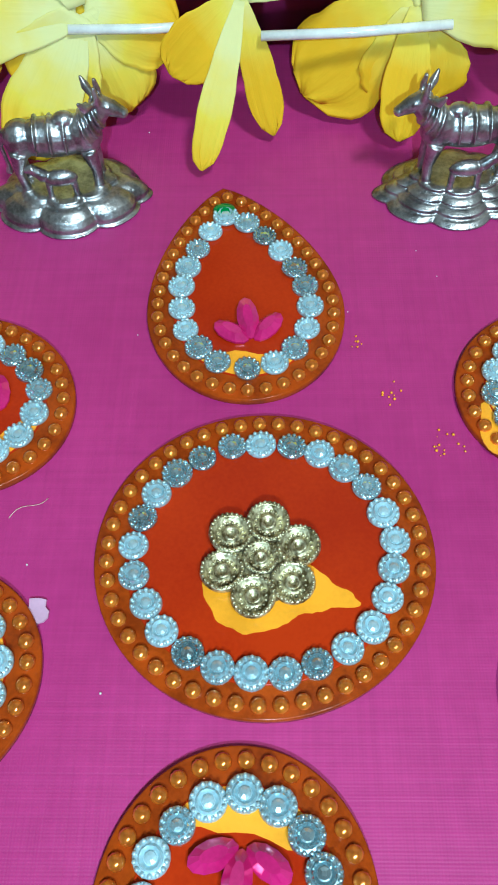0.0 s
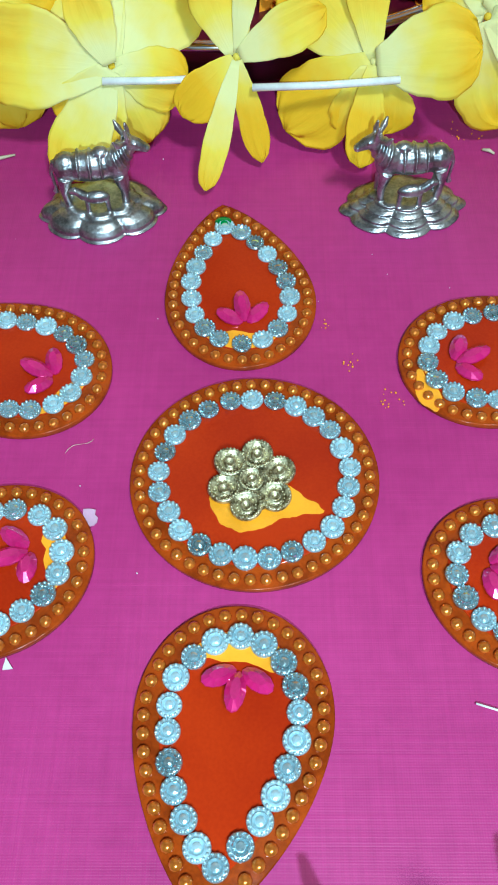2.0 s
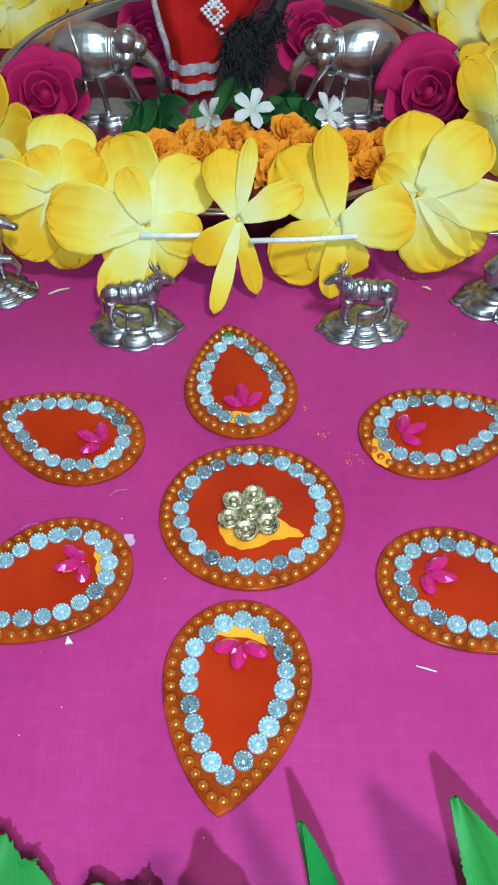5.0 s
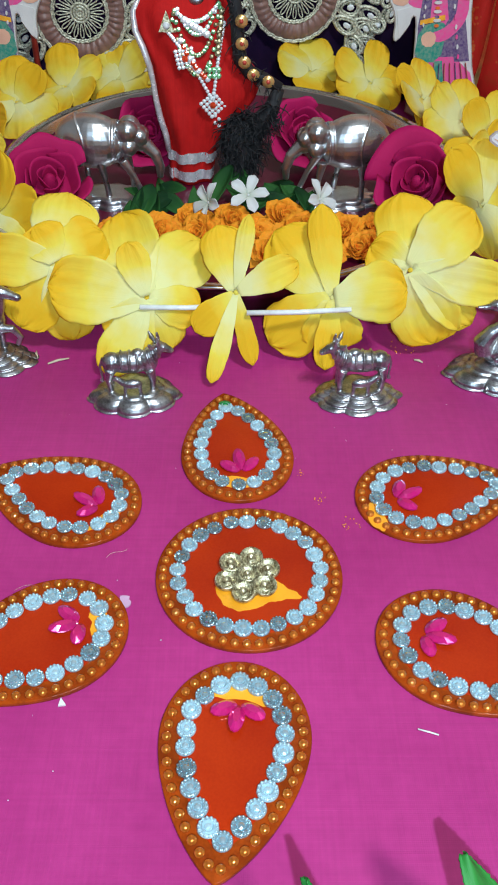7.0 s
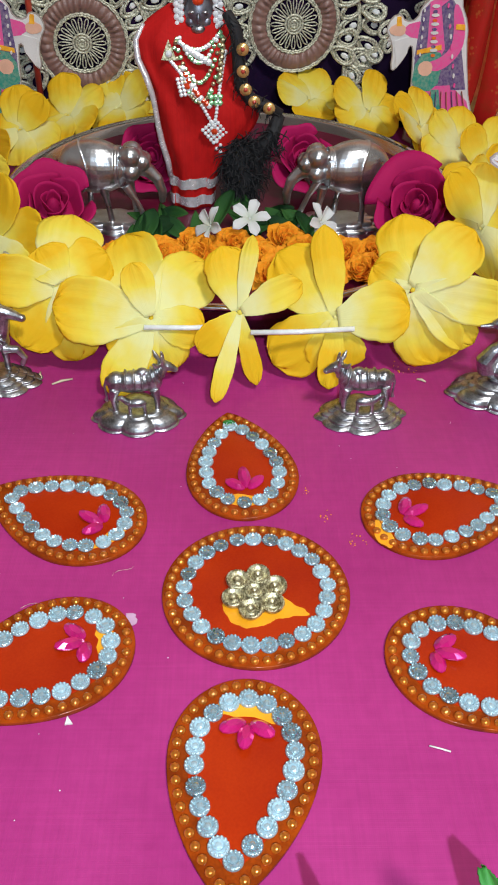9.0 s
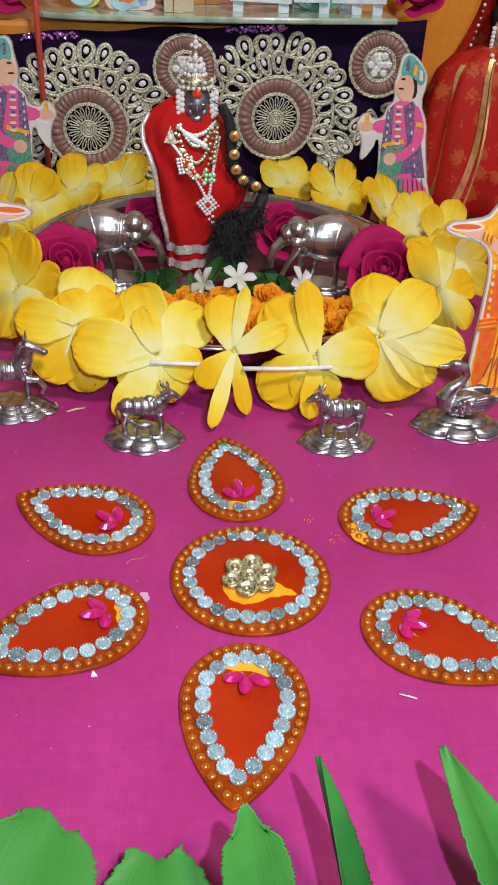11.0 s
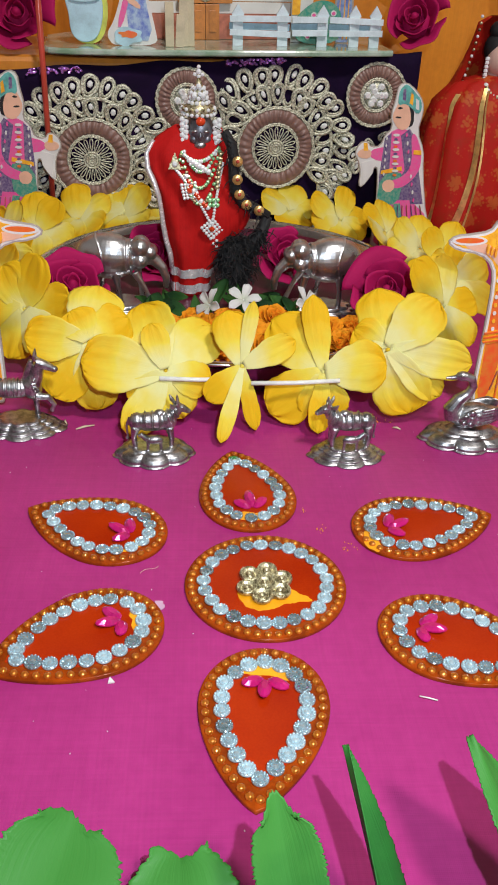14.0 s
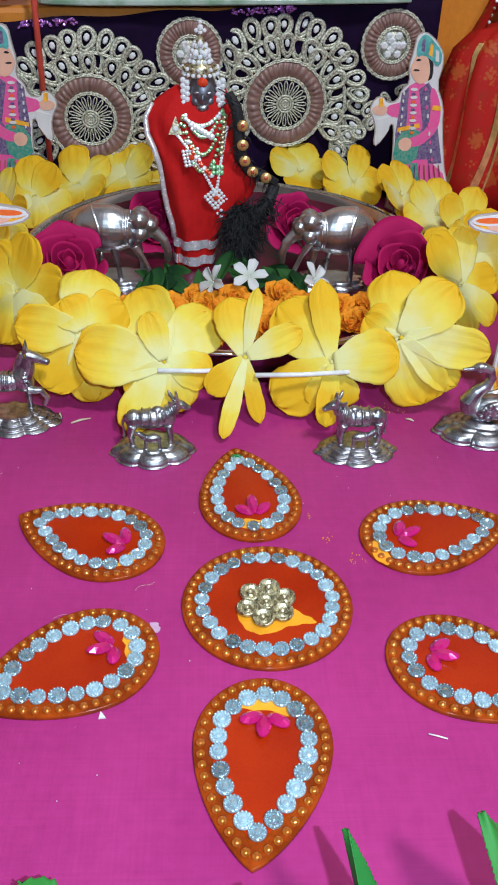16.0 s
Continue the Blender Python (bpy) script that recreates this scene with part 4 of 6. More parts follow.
def flower(garland, c, normal, petals):
    """petals: degrees round the flower, length, width, tilt out of its plane, curl."""
    m = facing(c, normal)
    heart = part("flower", Shape().lathe([(0.0014, -0.004), (0.0020, 0), (0.0016, 0.0015), (0.0006, 0.0022)], YELLOW, 10), garland, "yellow cloth flower with pale heart", m)
    for i, (a, L, W, tilt, curl) in enumerate(petals):
        flower_seed[0] += 1
        r = random.Random(flower_seed[0])
        sh = Shape().sheet(petal_fn(L, W, curl, r.uniform(-0.14, 0.10), W * 0.045, flower_seed[0]), 16, 22, YELLOW, 0.00035)
        part("petal", sh, heart, "", pose(0, 0, 0.0006 * i, 0, 0, a) @ pose(0.0012, 0, 0, r.uniform(-8, 8), -tilt, 0))
    return heart


garland = thing("flower_garland", "garland of yellow cloth flowers strung on clear tubes round the plate", "garland", None, pose(0, 0, 0))
flower(garland, (0.1017, 0.196, 0.0575), (-0.205, -0.872, 0.445), [(156, 0.0282, 0.0299, -6, 0), (106, 0.0482, 0.0382, -14, -6), (52, 0.0495, 0.0374, 4, -10), (-3, 0.0606, 0.0307, -4, 2), (-34, 0.0519, 0.0258, -10, -6), (-64, 0.0507, 0.044, -14, -6)])
flower(garland, (0.0534, 0.186, 0.0435), (-0.134, -0.870, 0.474), [(137, 0.0551, 0.0413, -8, -8), (103, 0.0558, 0.0206, -4, 10), (-138, 0.0494, 0.0388, -6, -8), (-85, 0.0334, 0.0388, -16, -4), (-90, 0.0437, 0.0173, 2, -2), (12, 0.0449, 0.038, 14, -16)])
flower(garland, (-0.0065, 0.182, 0.0493), (-0.043, -0.880, 0.473), [(107, 0.0404, 0.0284, 4, -8), (82, 0.046, 0.011, 8, -6), (-134, 0.0347, 0.0211, 4, -20), (28, 0.0412, 0.0203, 14, -14), (-76, 0.0472, 0.0126, -15, 4), (-104, 0.0558, 0.0118, 6, 2)])
flower(garland, (-0.0620, 0.185, 0.0436), (0.043, -0.877, 0.478), [(108, 0.0626, 0.0391, -28, -6), (44, 0.0501, 0.0391, -16, -8), (-18, 0.0337, 0.0277, -4, -10), (-120, 0.0523, 0.0269, 6, -4), (-70, 0.0373, 0.031, -14, -4), (172, 0.0595, 0.0424, 2, -8), (-122, 0.0337, 0.0342, -6, -10), (107, 0.034, 0.0204, 8, -6)])
flower(garland, (-0.1172, 0.2, 0.0587), (0.127, -0.885, 0.447), [(76, 0.0454, 0.0424, -20, -6), (173, 0.0452, 0.0335, 2, -14), (-127, 0.0477, 0.0359, -8, -6), (-85, 0.0506, 0.0351, -14, -4), (28, 0.0328, 0.0351, -8, -4), (117, 0.0247, 0.0294, -4, -8)])
ring_r = random.Random(41)
for deg, rad, z in ((213, 0.196, 0.050), (196, 0.208, 0.048), (179, 0.216, 0.048), (163, 0.222, 0.048), (148, 0.226, 0.050), (133, 0.228, 0.050), (119, 0.228, 0.048), (104, 0.226, 0.046),
                    (70, 0.226, 0.054), (54, 0.226, 0.052), (39, 0.226, 0.050), (24, 0.222, 0.046), (9, 0.216, 0.046), (-8, 0.208, 0.048), (-26, 0.200, 0.050)):
    a = radians(deg)
    back = max(0.0, math.sin(a))
    c = (PLATE[0] + rad * math.cos(a), PLATE[1] + rad * math.sin(a), z - 0.014 * back)
    nrm = (0.35 * math.cos(a) + ring_r.uniform(-0.35, 0.35), -0.75 + 0.30 * back + ring_r.uniform(-0.15, 0.15), 0.55 + 0.25 * back + ring_r.uniform(-0.1, 0.2))
    k = ring_r.uniform(-8, 20)
    petals = []
    for i in range(6):
        deg2 = k + 60 * i + ring_r.uniform(-12, 12) - 18 * back
        low = max(0.0, -math.sin(radians(deg2)))
        petals.append((deg2, ring_r.uniform(0.038, 0.047) * (1 - 0.08 * back) * (1 - 0.30 * low * back), ring_r.uniform(0.028, 0.037), ring_r.uniform(2, 16), ring_r.uniform(-15, 8)))
    flower(garland, c, nrm, petals)
for p, q in (((-0.066, 0.178, 0.041), (-0.010, 0.186, 0.037)), ((0.000, 0.174, 0.040), (0.064, 0.174, 0.043)), ((0.070, 0.20, 0.04), (0.114, 0.21, 0.05)), ((-0.112, 0.212, 0.047), (-0.070, 0.20, 0.04)), ((-0.168, 0.262, 0.047), (-0.120, 0.215, 0.048))):
    p, q = Vector(p), Vector(q)
    part("tube", Shape().tube([p, (p + q) / 2 - Vector((0, 0, 0.0008)), q], 0.0017, CLEARTUBE, 10), garland, "clear plastic tube")

# ---------------- roses, marigolds, leaves in the plate ----------------


def rose(c, size, normal, seed, label="deep magenta cloth rose with folded petals"):
    r = random.Random(seed)
    ob = thing("rose", label, "rose", None, facing(c, normal, r.uniform(0, 360)), "magenta cloth roses")
    part("heart", Shape().ball((0, 0, -size * 0.12), (size * 0.50, size * 0.50, size * 0.34), ROSE).ball((0, 0, 0), (size * 0.18, size * 0.18, size * 0.5), ROSE), ob)
    for i in range(10):
        t = i / 9
        rad, wide, hgt = size * (0.12 + 0.62 * t), 3.4 - 1.5 * t, size * (0.60 - 0.06 * t)
        start, flare = i * 2.4 + r.uniform(-0.3, 0.3), 0.03 + 0.34 * t * t
        low = -size * (0.25 + 0.15 * t)
        fold = r.uniform(0.6, 1.2)

        def fn(u, v, rad=rad, wide=wide, hgt=hgt, start=start, flare=flare, low=low, fold=fold):
            a = start + wide / 2 * v * (0.75 + 0.25 * u)
            edge = 1 - 0.22 * abs(v) ** 3
            rr = rad * (0.45 + 0.55 * math.sin(u * math.pi / 2)) + size * flare * u ** 3 * edge
            z = low + (hgt - low) * (u - flare * 0.55 * u ** 4) * edge + size * 0.03 * math.sin(4 * v * fold)
            k = 1 + 0.05 * math.sin(7 * v * fold + start)
            return rr * k * math.cos(a), rr * k * math.sin(a), z
        part("petal", Shape().sheet(fn, 9, 14, ROSE, 0.0005), ob)
    return ob


rose((-0.150, 0.350, 0.036), 0.038, (0.15, -0.55, 0.8), 1)
rose((0.134, 0.350, 0.038), 0.040, (-0.3, -0.6, 0.7), 2)
rose((-0.083, 0.462, 0.034), 0.030, (0.1, -0.7, 0.6), 3)
rose((0.050, 0.462, 0.034), 0.030, (0.1, -0.7, 0.6), 4)


def leaf_fn(length, width, arch, fold, seed, jag=0.0, curl=0.0, blunt=0.0):
    """A leaf along +x. blunt: how square its end is; jag: how frayed its edge."""
    r = random.Random(seed)
    ph = r.uniform(0, 6)
    fray = [r.uniform(-1, 1) for _ in range(80)]

    def fn(u, v):
        pointed = math.sin(math.pi * (0.04 + 0.95 * u ** 0.85)) ** 0.85
        square = min(1.0, 0.35 + 1.6 * u) * max(0.0, 1 - max(0.0, (u - 0.72) / 0.28) ** 2.6) ** 0.5
        w = width / 2 * (pointed * (1 - blunt) + max(square, 0.55 if blunt else 0.02) * blunt)
        k = int(u * 120 + 0.5)
        rim = 1 if abs(v) > 0.85 else 0
        side = w * v * (1 + jag * fray[k % 80] * rim) + math.copysign(0.010 * jag * rim * (k % 2), v)
        end = 1 + (0.25 * jag * fray[int((v + 1) * 20) % 80] + 0.05 * blunt * math.sin(3 * v + ph)) * max(0.0, u - 0.9) * 10 * (1 if blunt else 0.3)
        z = arch * length * u * u + fold * abs(side) + 0.05 * width * math.sin(4 * u + ph + 2.5 * v) + curl * side * u
        return length * u * end, side, z
    return fn


r = random.Random(12)
for i in range(26):
    x, y = (r.uniform(-0.092, -0.040), r.uniform(0.340, 0.390)) if i < 12 else (r.uniform(-0.022, 0.058), r.uniform(0.360, 0.41))
    sh = Shape().sheet(leaf_fn(r.uniform(0.026, 0.040), r.uniform(0.010, 0.017), r.uniform(-0.15, 0.25), 0.45, i), 10, 6, LEAFDARK, 0.0004)
    thing("green_leaf", "fresh dark green leaf lying in the plate", "leaf", sh, facing((x, y, 0.011 + 0.0006 * (i % 13)), (r.uniform(-0.6, 0.6), -0.4 + r.uniform(-0.4, 0.4), 0.9), r.uniform(0, 360)) @ pose(-0.02, 0, 0), "green leaves in the plate")


MARIGOLDPETAL = [Shape().sheet(petal_fn(1.0, 0.72, c, 0.5, 0.06, 700 + i), 5, 4, ORANGEPETAL, 0.02).mesh("marigold_petal") for i, c in enumerate((-35, -10, 15, 35))]


def marigold(c, size, seed):
    r = random.Random(seed)
    ob = thing("marigold", "orange marigold flower head lying in the plate", "marigold", None, facing(c, (r.uniform(-0.4, 0.4), -0.5, 0.8)), "marigolds in the plate")
    part("heart", Shape().ball((0, 0, -0.001), (size * 0.5, size * 0.5, size * 0.35), ORANGEPETAL), ob)
    for ring, (n, tilt, k) in enumerate(((12, 8, 1.0), (10, 28, 0.92), (9, 48, 0.8), (7, 66, 0.65), (5, 80, 0.5))):
        for i in range(n):
            m = pose(0, 0, 0, 0, 0, 360 * i / n + r.uniform(-10, 10)) @ pose(0.001, 0, 0.001 * ring, r.uniform(-15, 15), -tilt + r.uniform(-8, 8), 0) @ Matrix.Scale(size * k, 4)
            part("petal", r.choice(MARIGOLDPETAL), ob, "", m)
    return ob


for i, (x, y, z, k) in enumerate(((-0.066, 0.322, 0.016, 0.019), (-0.033, 0.318, 0.017, 0.020), (0.006, 0.316, 0.017, 0.020), (0.040, 0.318, 0.017, 0.022), (0.075, 0.322, 0.016, 0.020), (-0.010, 0.340, 0.015, 0.019), (0.030, 0.344, 0.016, 0.020),
                                 (-0.100, 0.318, 0.015, 0.018), (0.100, 0.325, 0.016, 0.018), (-0.042, 0.345, 0.014, 0.017), (-0.052, 0.296, 0.014, 0.019), (-0.018, 0.292, 0.015, 0.020), (0.020, 0.292, 0.015, 0.020), (0.056, 0.296, 0.015, 0.019), (0.088, 0.302, 0.014, 0.018))):
    marigold((x, y, z - 0.005), k, i)


def jasmine(c, normal, size, seed):
    s = Shape().ball((0, 0, 0), 0.0012, WHITEPETAL, None, 8, 6)
    s.tube([(0, 0, 0), (0, 0, -size * 0.6)], [0.0012, 0.0009], WHITEPETAL, 8)
    for i in range(5):
        s.sheet(petal_fn(size, size * 0.52, -20, 0.6, size * 0.03, seed + i, 0.1), 7, 6, WHITEPETAL, 0.0003, pose(0, 0, 0, 0, 0, 72 * i + seed * 11) @ pose(0, 0, 0, 0, -18, 0))
    thing("jasmine_flower", "small white five-petalled jasmine flower on the marigolds", "jasmine", s, facing(c, normal), "white jasmine flowers")


for i, (x, y, z, n) in enumerate(((0.002, 0.345, 0.034, (0, -0.6, 0.8)), (-0.028, 0.332, 0.034, (-0.8, -0.5, 0.5)), (0.056, 0.335, 0.036, (0.7, -0.5, 0.6)))):
    jasmine((x, y, z), n, 0.0165, i)

# ---------------- the idol ----------------
IY = 0.442
s = Shape()


def robe_row(z):
    rows = ((0.003, -0.065, -0.027, 0.023), (0.016, -0.0652, -0.026, 0.024), (0.031, -0.0650, -0.022, 0.025), (0.044, -0.0665, -0.014, 0.026), (0.059, -0.0705, -0.002, 0.026), (0.074, -0.0730, 0.0100, 0.025),
            (0.0885, -0.0750, 0.0110, 0.025), (0.100, -0.0760, 0.0008, 0.024), (0.114, -0.0805, -0.0080, 0.023), (0.125, -0.0855, -0.0108, 0.021), (0.138, -0.0868, -0.0125, 0.018), (0.149, -0.0815, -0.0140, 0.013),
            (0.158, -0.0690, -0.0165, 0.009), (0.164, -0.0590, -0.0190, 0.005))
    for a, b in zip(rows, rows[1:]):
        if z <= b[0]:
            t = (z - a[0]) / (b[0] - a[0])
            return [p + (q - p) * t for p, q in zip(a, b)]
    return list(rows[-1])


def robe_point(a, z, grow=0.0):
    _, x0, x1, d = robe_row(z)
    cx, hw = (x0 + x1) / 2, (x1 - x0) / 2 + grow
    fold = 1 + 0.12 * math.sin(7 * a + z * 62) + 0.035 * math.sin(15 * a - z * 45) + 0.02 * math.sin(29 * a + z * 90)
    ca, sa = math.cos(a), math.sin(a)
    px = math.copysign(abs(ca) ** 0.7, ca)
    py = math.copysign(abs(sa) ** 0.8, sa)
    return cx + hw * px, IY + (d + grow) * py * fold, z


zs = [0.003 + 0.160 * i / 28 for i in range(29)]
vs, fs = [], []
for z in zs:
    vs += [robe_point(TAU * j / 48, z) for j in range(48)]
for i in range(28):
    for j in range(48):
        fs.append((i * 48 + j, i * 48 + (j + 1) % 48, (i + 1) * 48 + (j + 1) % 48, (i + 1) * 48 + j))
fs += [tuple(range(48))[::-1], tuple(28 * 48 + j for j in range(48))]
s.add(vs, fs, REDCLOTH)
s.ball((-0.068, IY + 0.002, 0.136), (0.016, 0.014, 0.019), REDCLOTH, pose(0, 0, 0, 0, 35, 0), 16, 12)
s.tube([(-0.0800, IY - 0.006, 0.150), (-0.0865, IY - 0.008, 0.138), (-0.0855, IY - 0.012, 0.125), (-0.0800, IY - 0.016, 0.114), (-0.0755, IY - 0.018, 0.100), (-0.0735, IY - 0.018, 0.088), (-0.0720, IY - 0.018, 0.074), (-0.0695, IY - 0.018, 0.059), (-0.0655, IY - 0.018, 0.044), (-0.0640, IY - 0.017, 0.031)], [0.0016, 0.0024, 0.0026, 0.0026, 0.0024, 0.0022, 0.0024, 0.0026, 0.0026, 0.0026], SILVERTRIM, 8)


def band(fn0, n, wide, mat):
    """A ribbon laid on the robe: fn0(t, side) gives its edges."""
    vs, fs = [], []
    for i in range(n + 1):
        for side in (-1, 1):
            vs.append(fn0(i / n, side * wide / 2))
    for i in range(n):
        fs.append((2 * i, 2 * i + 1, 2 * i + 3, 2 * i + 2))
    s.add(vs, fs, mat)


band(lambda t, e: robe_point(math.pi + t * math.pi * 0.86, 0.011 + e, 0.0012), 40, 0.009, SILVERTRIM)
band(lambda t, e: robe_point(math.pi + t * math.pi * 0.90, 0.027 + e, 0.0014), 40, 0.009, SILVERTRIM)
# head, crown and jewels
hx = -0.0375
s.ball((hx, IY - 0.002, 0.158), (0.0125, 0.0125, 0.0175), BLACKSTONE, None, 18, 14)
s.ball((hx, IY - 0.0140, 0.1555), (0.0020, 0.0026, 0.0044), BLACKSTONE, None, 8, 6)
for sd in (-1, 1):
    s.ball((hx + sd * 0.0050, IY - 0.0128, 0.1600), (0.0030, 0.0016, 0.0015), SILVER, None, 8, 6)
    s.ball((hx + sd * 0.0060, IY - 0.0105, 0.1525), (0.0042, 0.0030, 0.0042), BLACKSTONE, None, 8, 6)
s.ball((hx, IY - 0.011, 0.1475), (0.0065, 0.004, 0.0038), SILVER, None, 10, 8)
s.tube([(hx, IY, 0.146), (hx, IY, 0.136)], [0.008, 0.013], REDCLOTH, 12)
s.ball((hx, IY - 0.0138, 0.1690), (0.0046, 0.0026, 0.0042), REDGEM, None, 10, 6)
s.lathe([(0.0120, 0.171), (0.0138, 0.174), (0.0138, 0.180), (0.0075, 0.183), (0.0062, 0.192), (0.0036, 0.198), (0.0014, 0.204), (0.0012, 0.208)], GOLD, 20, pose(hx - 0.002, IY, 0))
pr = random.Random(8)
for ring, (z, rad, n) in enumerate(((0.1738, 0.0146, 19), (0.1785, 0.0146, 17), (0.1835, 0.0088, 11), (0.1875, 0.0076, 10), (0.1915, 0.0068, 9), (0.1955, 0.0050, 7))):
    for i in range(n):
        a = TAU * (i + 0.5 * (ring % 2)) / n
        s.ball((hx - 0.002 + rad * math.cos(a), IY + rad * math.sin(a), z), 0.0021 if ring > 1 else 0.0018, GOLD if ring == 1 and i % 2 else PEARL, None, 8, 6, False)
for dx, z, k in ((0, 0.2055, 0.002), (0, 0.2095, 0.0025), (-0.0034, 0.2070, 0.0018), (0.0034, 0.2070, 0.0018), (0, 0.2135, 0.0018), (-0.004, 0.190, 0.0028), (0.004, 0.190, 0.0028), (0, 0.198, 0.0026)):
    s.ball((hx - 0.002 + dx, IY - 0.007 if z < 0.2 else IY, z), k, PEARL, None, 8, 6, False)
for sd in (-1, 1):
    for k in range(5):
        for j in (0, 1):
            s.ball((hx + sd * (0.0132 + 0.0034 * j), IY - 0.009, 0.1675 - 0.0046 * k + 0.002 * j), 0.0027, PEARL, None, 8, 6, False)


def front(x, z):
    """The place on the front of the robe at x, z."""
    _, x0, x1, d = robe_row(min(z, 0.142))
    q = max(-1, min(1, (x - (x0 + x1) / 2) / ((x1 - x0) / 2)))
    return x, IY - (d * (1 - abs(q) ** 2.6) ** 0.5) - 0.0026, z


def strand(p, q, sag, n, rad, mat, mat2=None):
    for i in range(n + 1):
        t = i / n
        x, z = p[0] + (q[0] - p[0]) * t, p[1] + (q[1] - p[1]) * t - sag * 4 * t * (1 - t)
        s.ball(front(x, z), rad, mat2 if mat2 and i % 3 == 0 else mat, None, 7, 5, False)


strand((-0.052, 0.143), (-0.022, 0.145), 0.018, 16, 0.0018, GREENBEAD, PEARL)
strand((-0.055, 0.140), (-0.020, 0.143), 0.030, 20, 0.0019, GREENBEAD, GOLD)
strand((-0.056, 0.136), (-0.018, 0.141), 0.042, 22, 0.0018, GOLD, GREENBEAD)
strand((-0.060, 0.128), (-0.026, 0.076), -0.004, 24, 0.0016, PEARL)
strand((-0.017, 0.132), (-0.026, 0.076), -0.004, 22, 0.0016, PEARL)
strand((-0.050, 0.122), (-0.030, 0.094), 0.004, 9, 0.0026, REDGEM, PEARL)
strand((-0.019, 0.140), (-0.022, 0.112), 0.0, 7, 0.0026, GOLD)
strand((-0.054, 0.142), (-0.021, 0.146), 0.009, 15, 0.0020, PEARL, GREENBEAD)
strand((-0.047, 0.136), (-0.030, 0.126), 0.0, 6, 0.0030, PEARL)
for (cx, cz, k) in ((-0.047, 0.109, 0.0062), (-0.0262, 0.0735, 0.0066)):
    for i in range(-2, 3):
        for j in range(-2, 3):
            if max(abs(i), abs(j)) > 0:
                a = radians(40 if cz < 0.1 else 12)
                dx, dz = i * k / 2, j * k / 2
                s.ball(front(cx + dx * math.cos(a) - dz * math.sin(a), cz + dx * math.sin(a) + dz * math.cos(a)), 0.0017, PEARL, None, 7, 5, False)
    s.ball(front(cx, cz), (0.0030, 0.0030, 0.0030), REDGEM, None, 8, 6, False)
for i in range(4):
    s.ball(front(-0.0245 + 0.003 * (i % 2), 0.065 - 0.003 * i), 0.0016, PEARL, None, 7, 5, False)
for i in range(7):
    s.ball(front(-0.0285 + 0.0035 * (i % 3), 0.096 + 0.0045 * (i // 3)), 0.0024, GREENBEAD, None, 7, 5, False)
x, y, z = front(-0.0605, 0.1325)
s.prism([(-0.006, -0.005), (0.006, -0.005), (0, 0.010)], 0, 0.002, GOLD, facing((x, y, z), (0, -1, 0.2)))
s.ball((x, y - 0.002, z), 0.0028, PEARL, None, 8, 6, False)
# black fringed border down one side, with gold discs, and the tassel at its foot
edge = [(-0.0161, 0.162), (-0.0094, 0.150), (-0.0069, 0.137), (-0.0065, 0.1205), (-0.0043, 0.1066), (0.0026, 0.097), (0.0144, 0.0918), (0.0275, 0.085)]
pts = [(x, IY - 0.020, z) for x, z in edge]
s.tube(pts, [0.004, 0.005, 0.0052, 0.0052, 0.0055, 0.0055, 0.0052, 0.004], BLACK, 10)
for x, z in edge[2:7]:
    s.ball((x + 0.003, IY - 0.0262, z), (0.0050, 0.0020, 0.0050), GOLDRIBBON, None, 12, 6)
    s.ball((x + 0.003, IY - 0.0278, z + 0.0004), (0.0018, 0.0012, 0.0018), REDROD, None, 8, 6)
tr = random.Random(5)
s.ball((-0.003, IY - 0.022, 0.038), (0.017, 0.010, 0.025), BLACK, None, 14, 10)
s.tube([(0.026, IY - 0.020, 0.084), (0.020, IY - 0.02, 0.066), (0.006, IY - 0.022, 0.05)], [0.005, 0.007, 0.011], BLACK, 10)
for i in range(640):
    a, b = tr.uniform(0, TAU), tr.uniform(-1.2, 1.3)
    c = Vector((-0.003 + 0.017 * math.cos(a) * math.cos(b), IY - 0.022 - abs(0.010 * math.sin(a) * math.cos(b)), 0.042 + 0.025 * math.sin(b)))
    if i % 5 == 0:
        c = Vector((0.017 + tr.gauss(0, 0.006), IY - 0.026, 0.062 + tr.gauss(0, 0.008)))
    if i % 9 == 1:
        (x0, z0), (x1, z1) = edge[i % 7], edge[i % 7 + 1]
        t = tr.random()
        c = Vector((x0 + (x1 - x0) * t, IY - 0.022, z0 + (z1 - z0) * t))
    d = Vector((tr.gauss(0, 0.7), -0.4 + tr.gauss(0, 0.4), -0.5 + tr.gauss(0, 0.6))).normalized() * tr.uniform(0.006, 0.015)
    e = c + d * 0.6 + Vector((tr.gauss(0, 0.002), tr.gauss(0, 0.002), 0))
    s.tube([c, e, c + d + Vector((0, 0, -0.002))], [0.0006, 0.0005, 0.0002], BLACK, 4)
thing("idol", "dark metal idol in red robe with pearl crown and necklaces", "idol", s, pose(0, 0, 0.005) @ Matrix.Diagonal((1, 1, 0.972, 1)))

# ---------------- lace backdrop on its box ----------------
BOX = pose(0, 0.625, 0, 0, 0, 5)
s = Shape().box((-0.36, 0.012, 0.0), (0.207, 0.185, 0.194), SAFFRON, None, 0.006)
thing("covered_box", "low box covered in saffron orange cloth behind the idol", "box", s, BOX)
velvet_top = lambda x: 0.182 + (x + 0.246) * 0.0585
backdrop = thing("lace_backdrop", "dark purple velvet panel with gold lace medallions and crystals", "backdrop", None, BOX)
s = Shape()


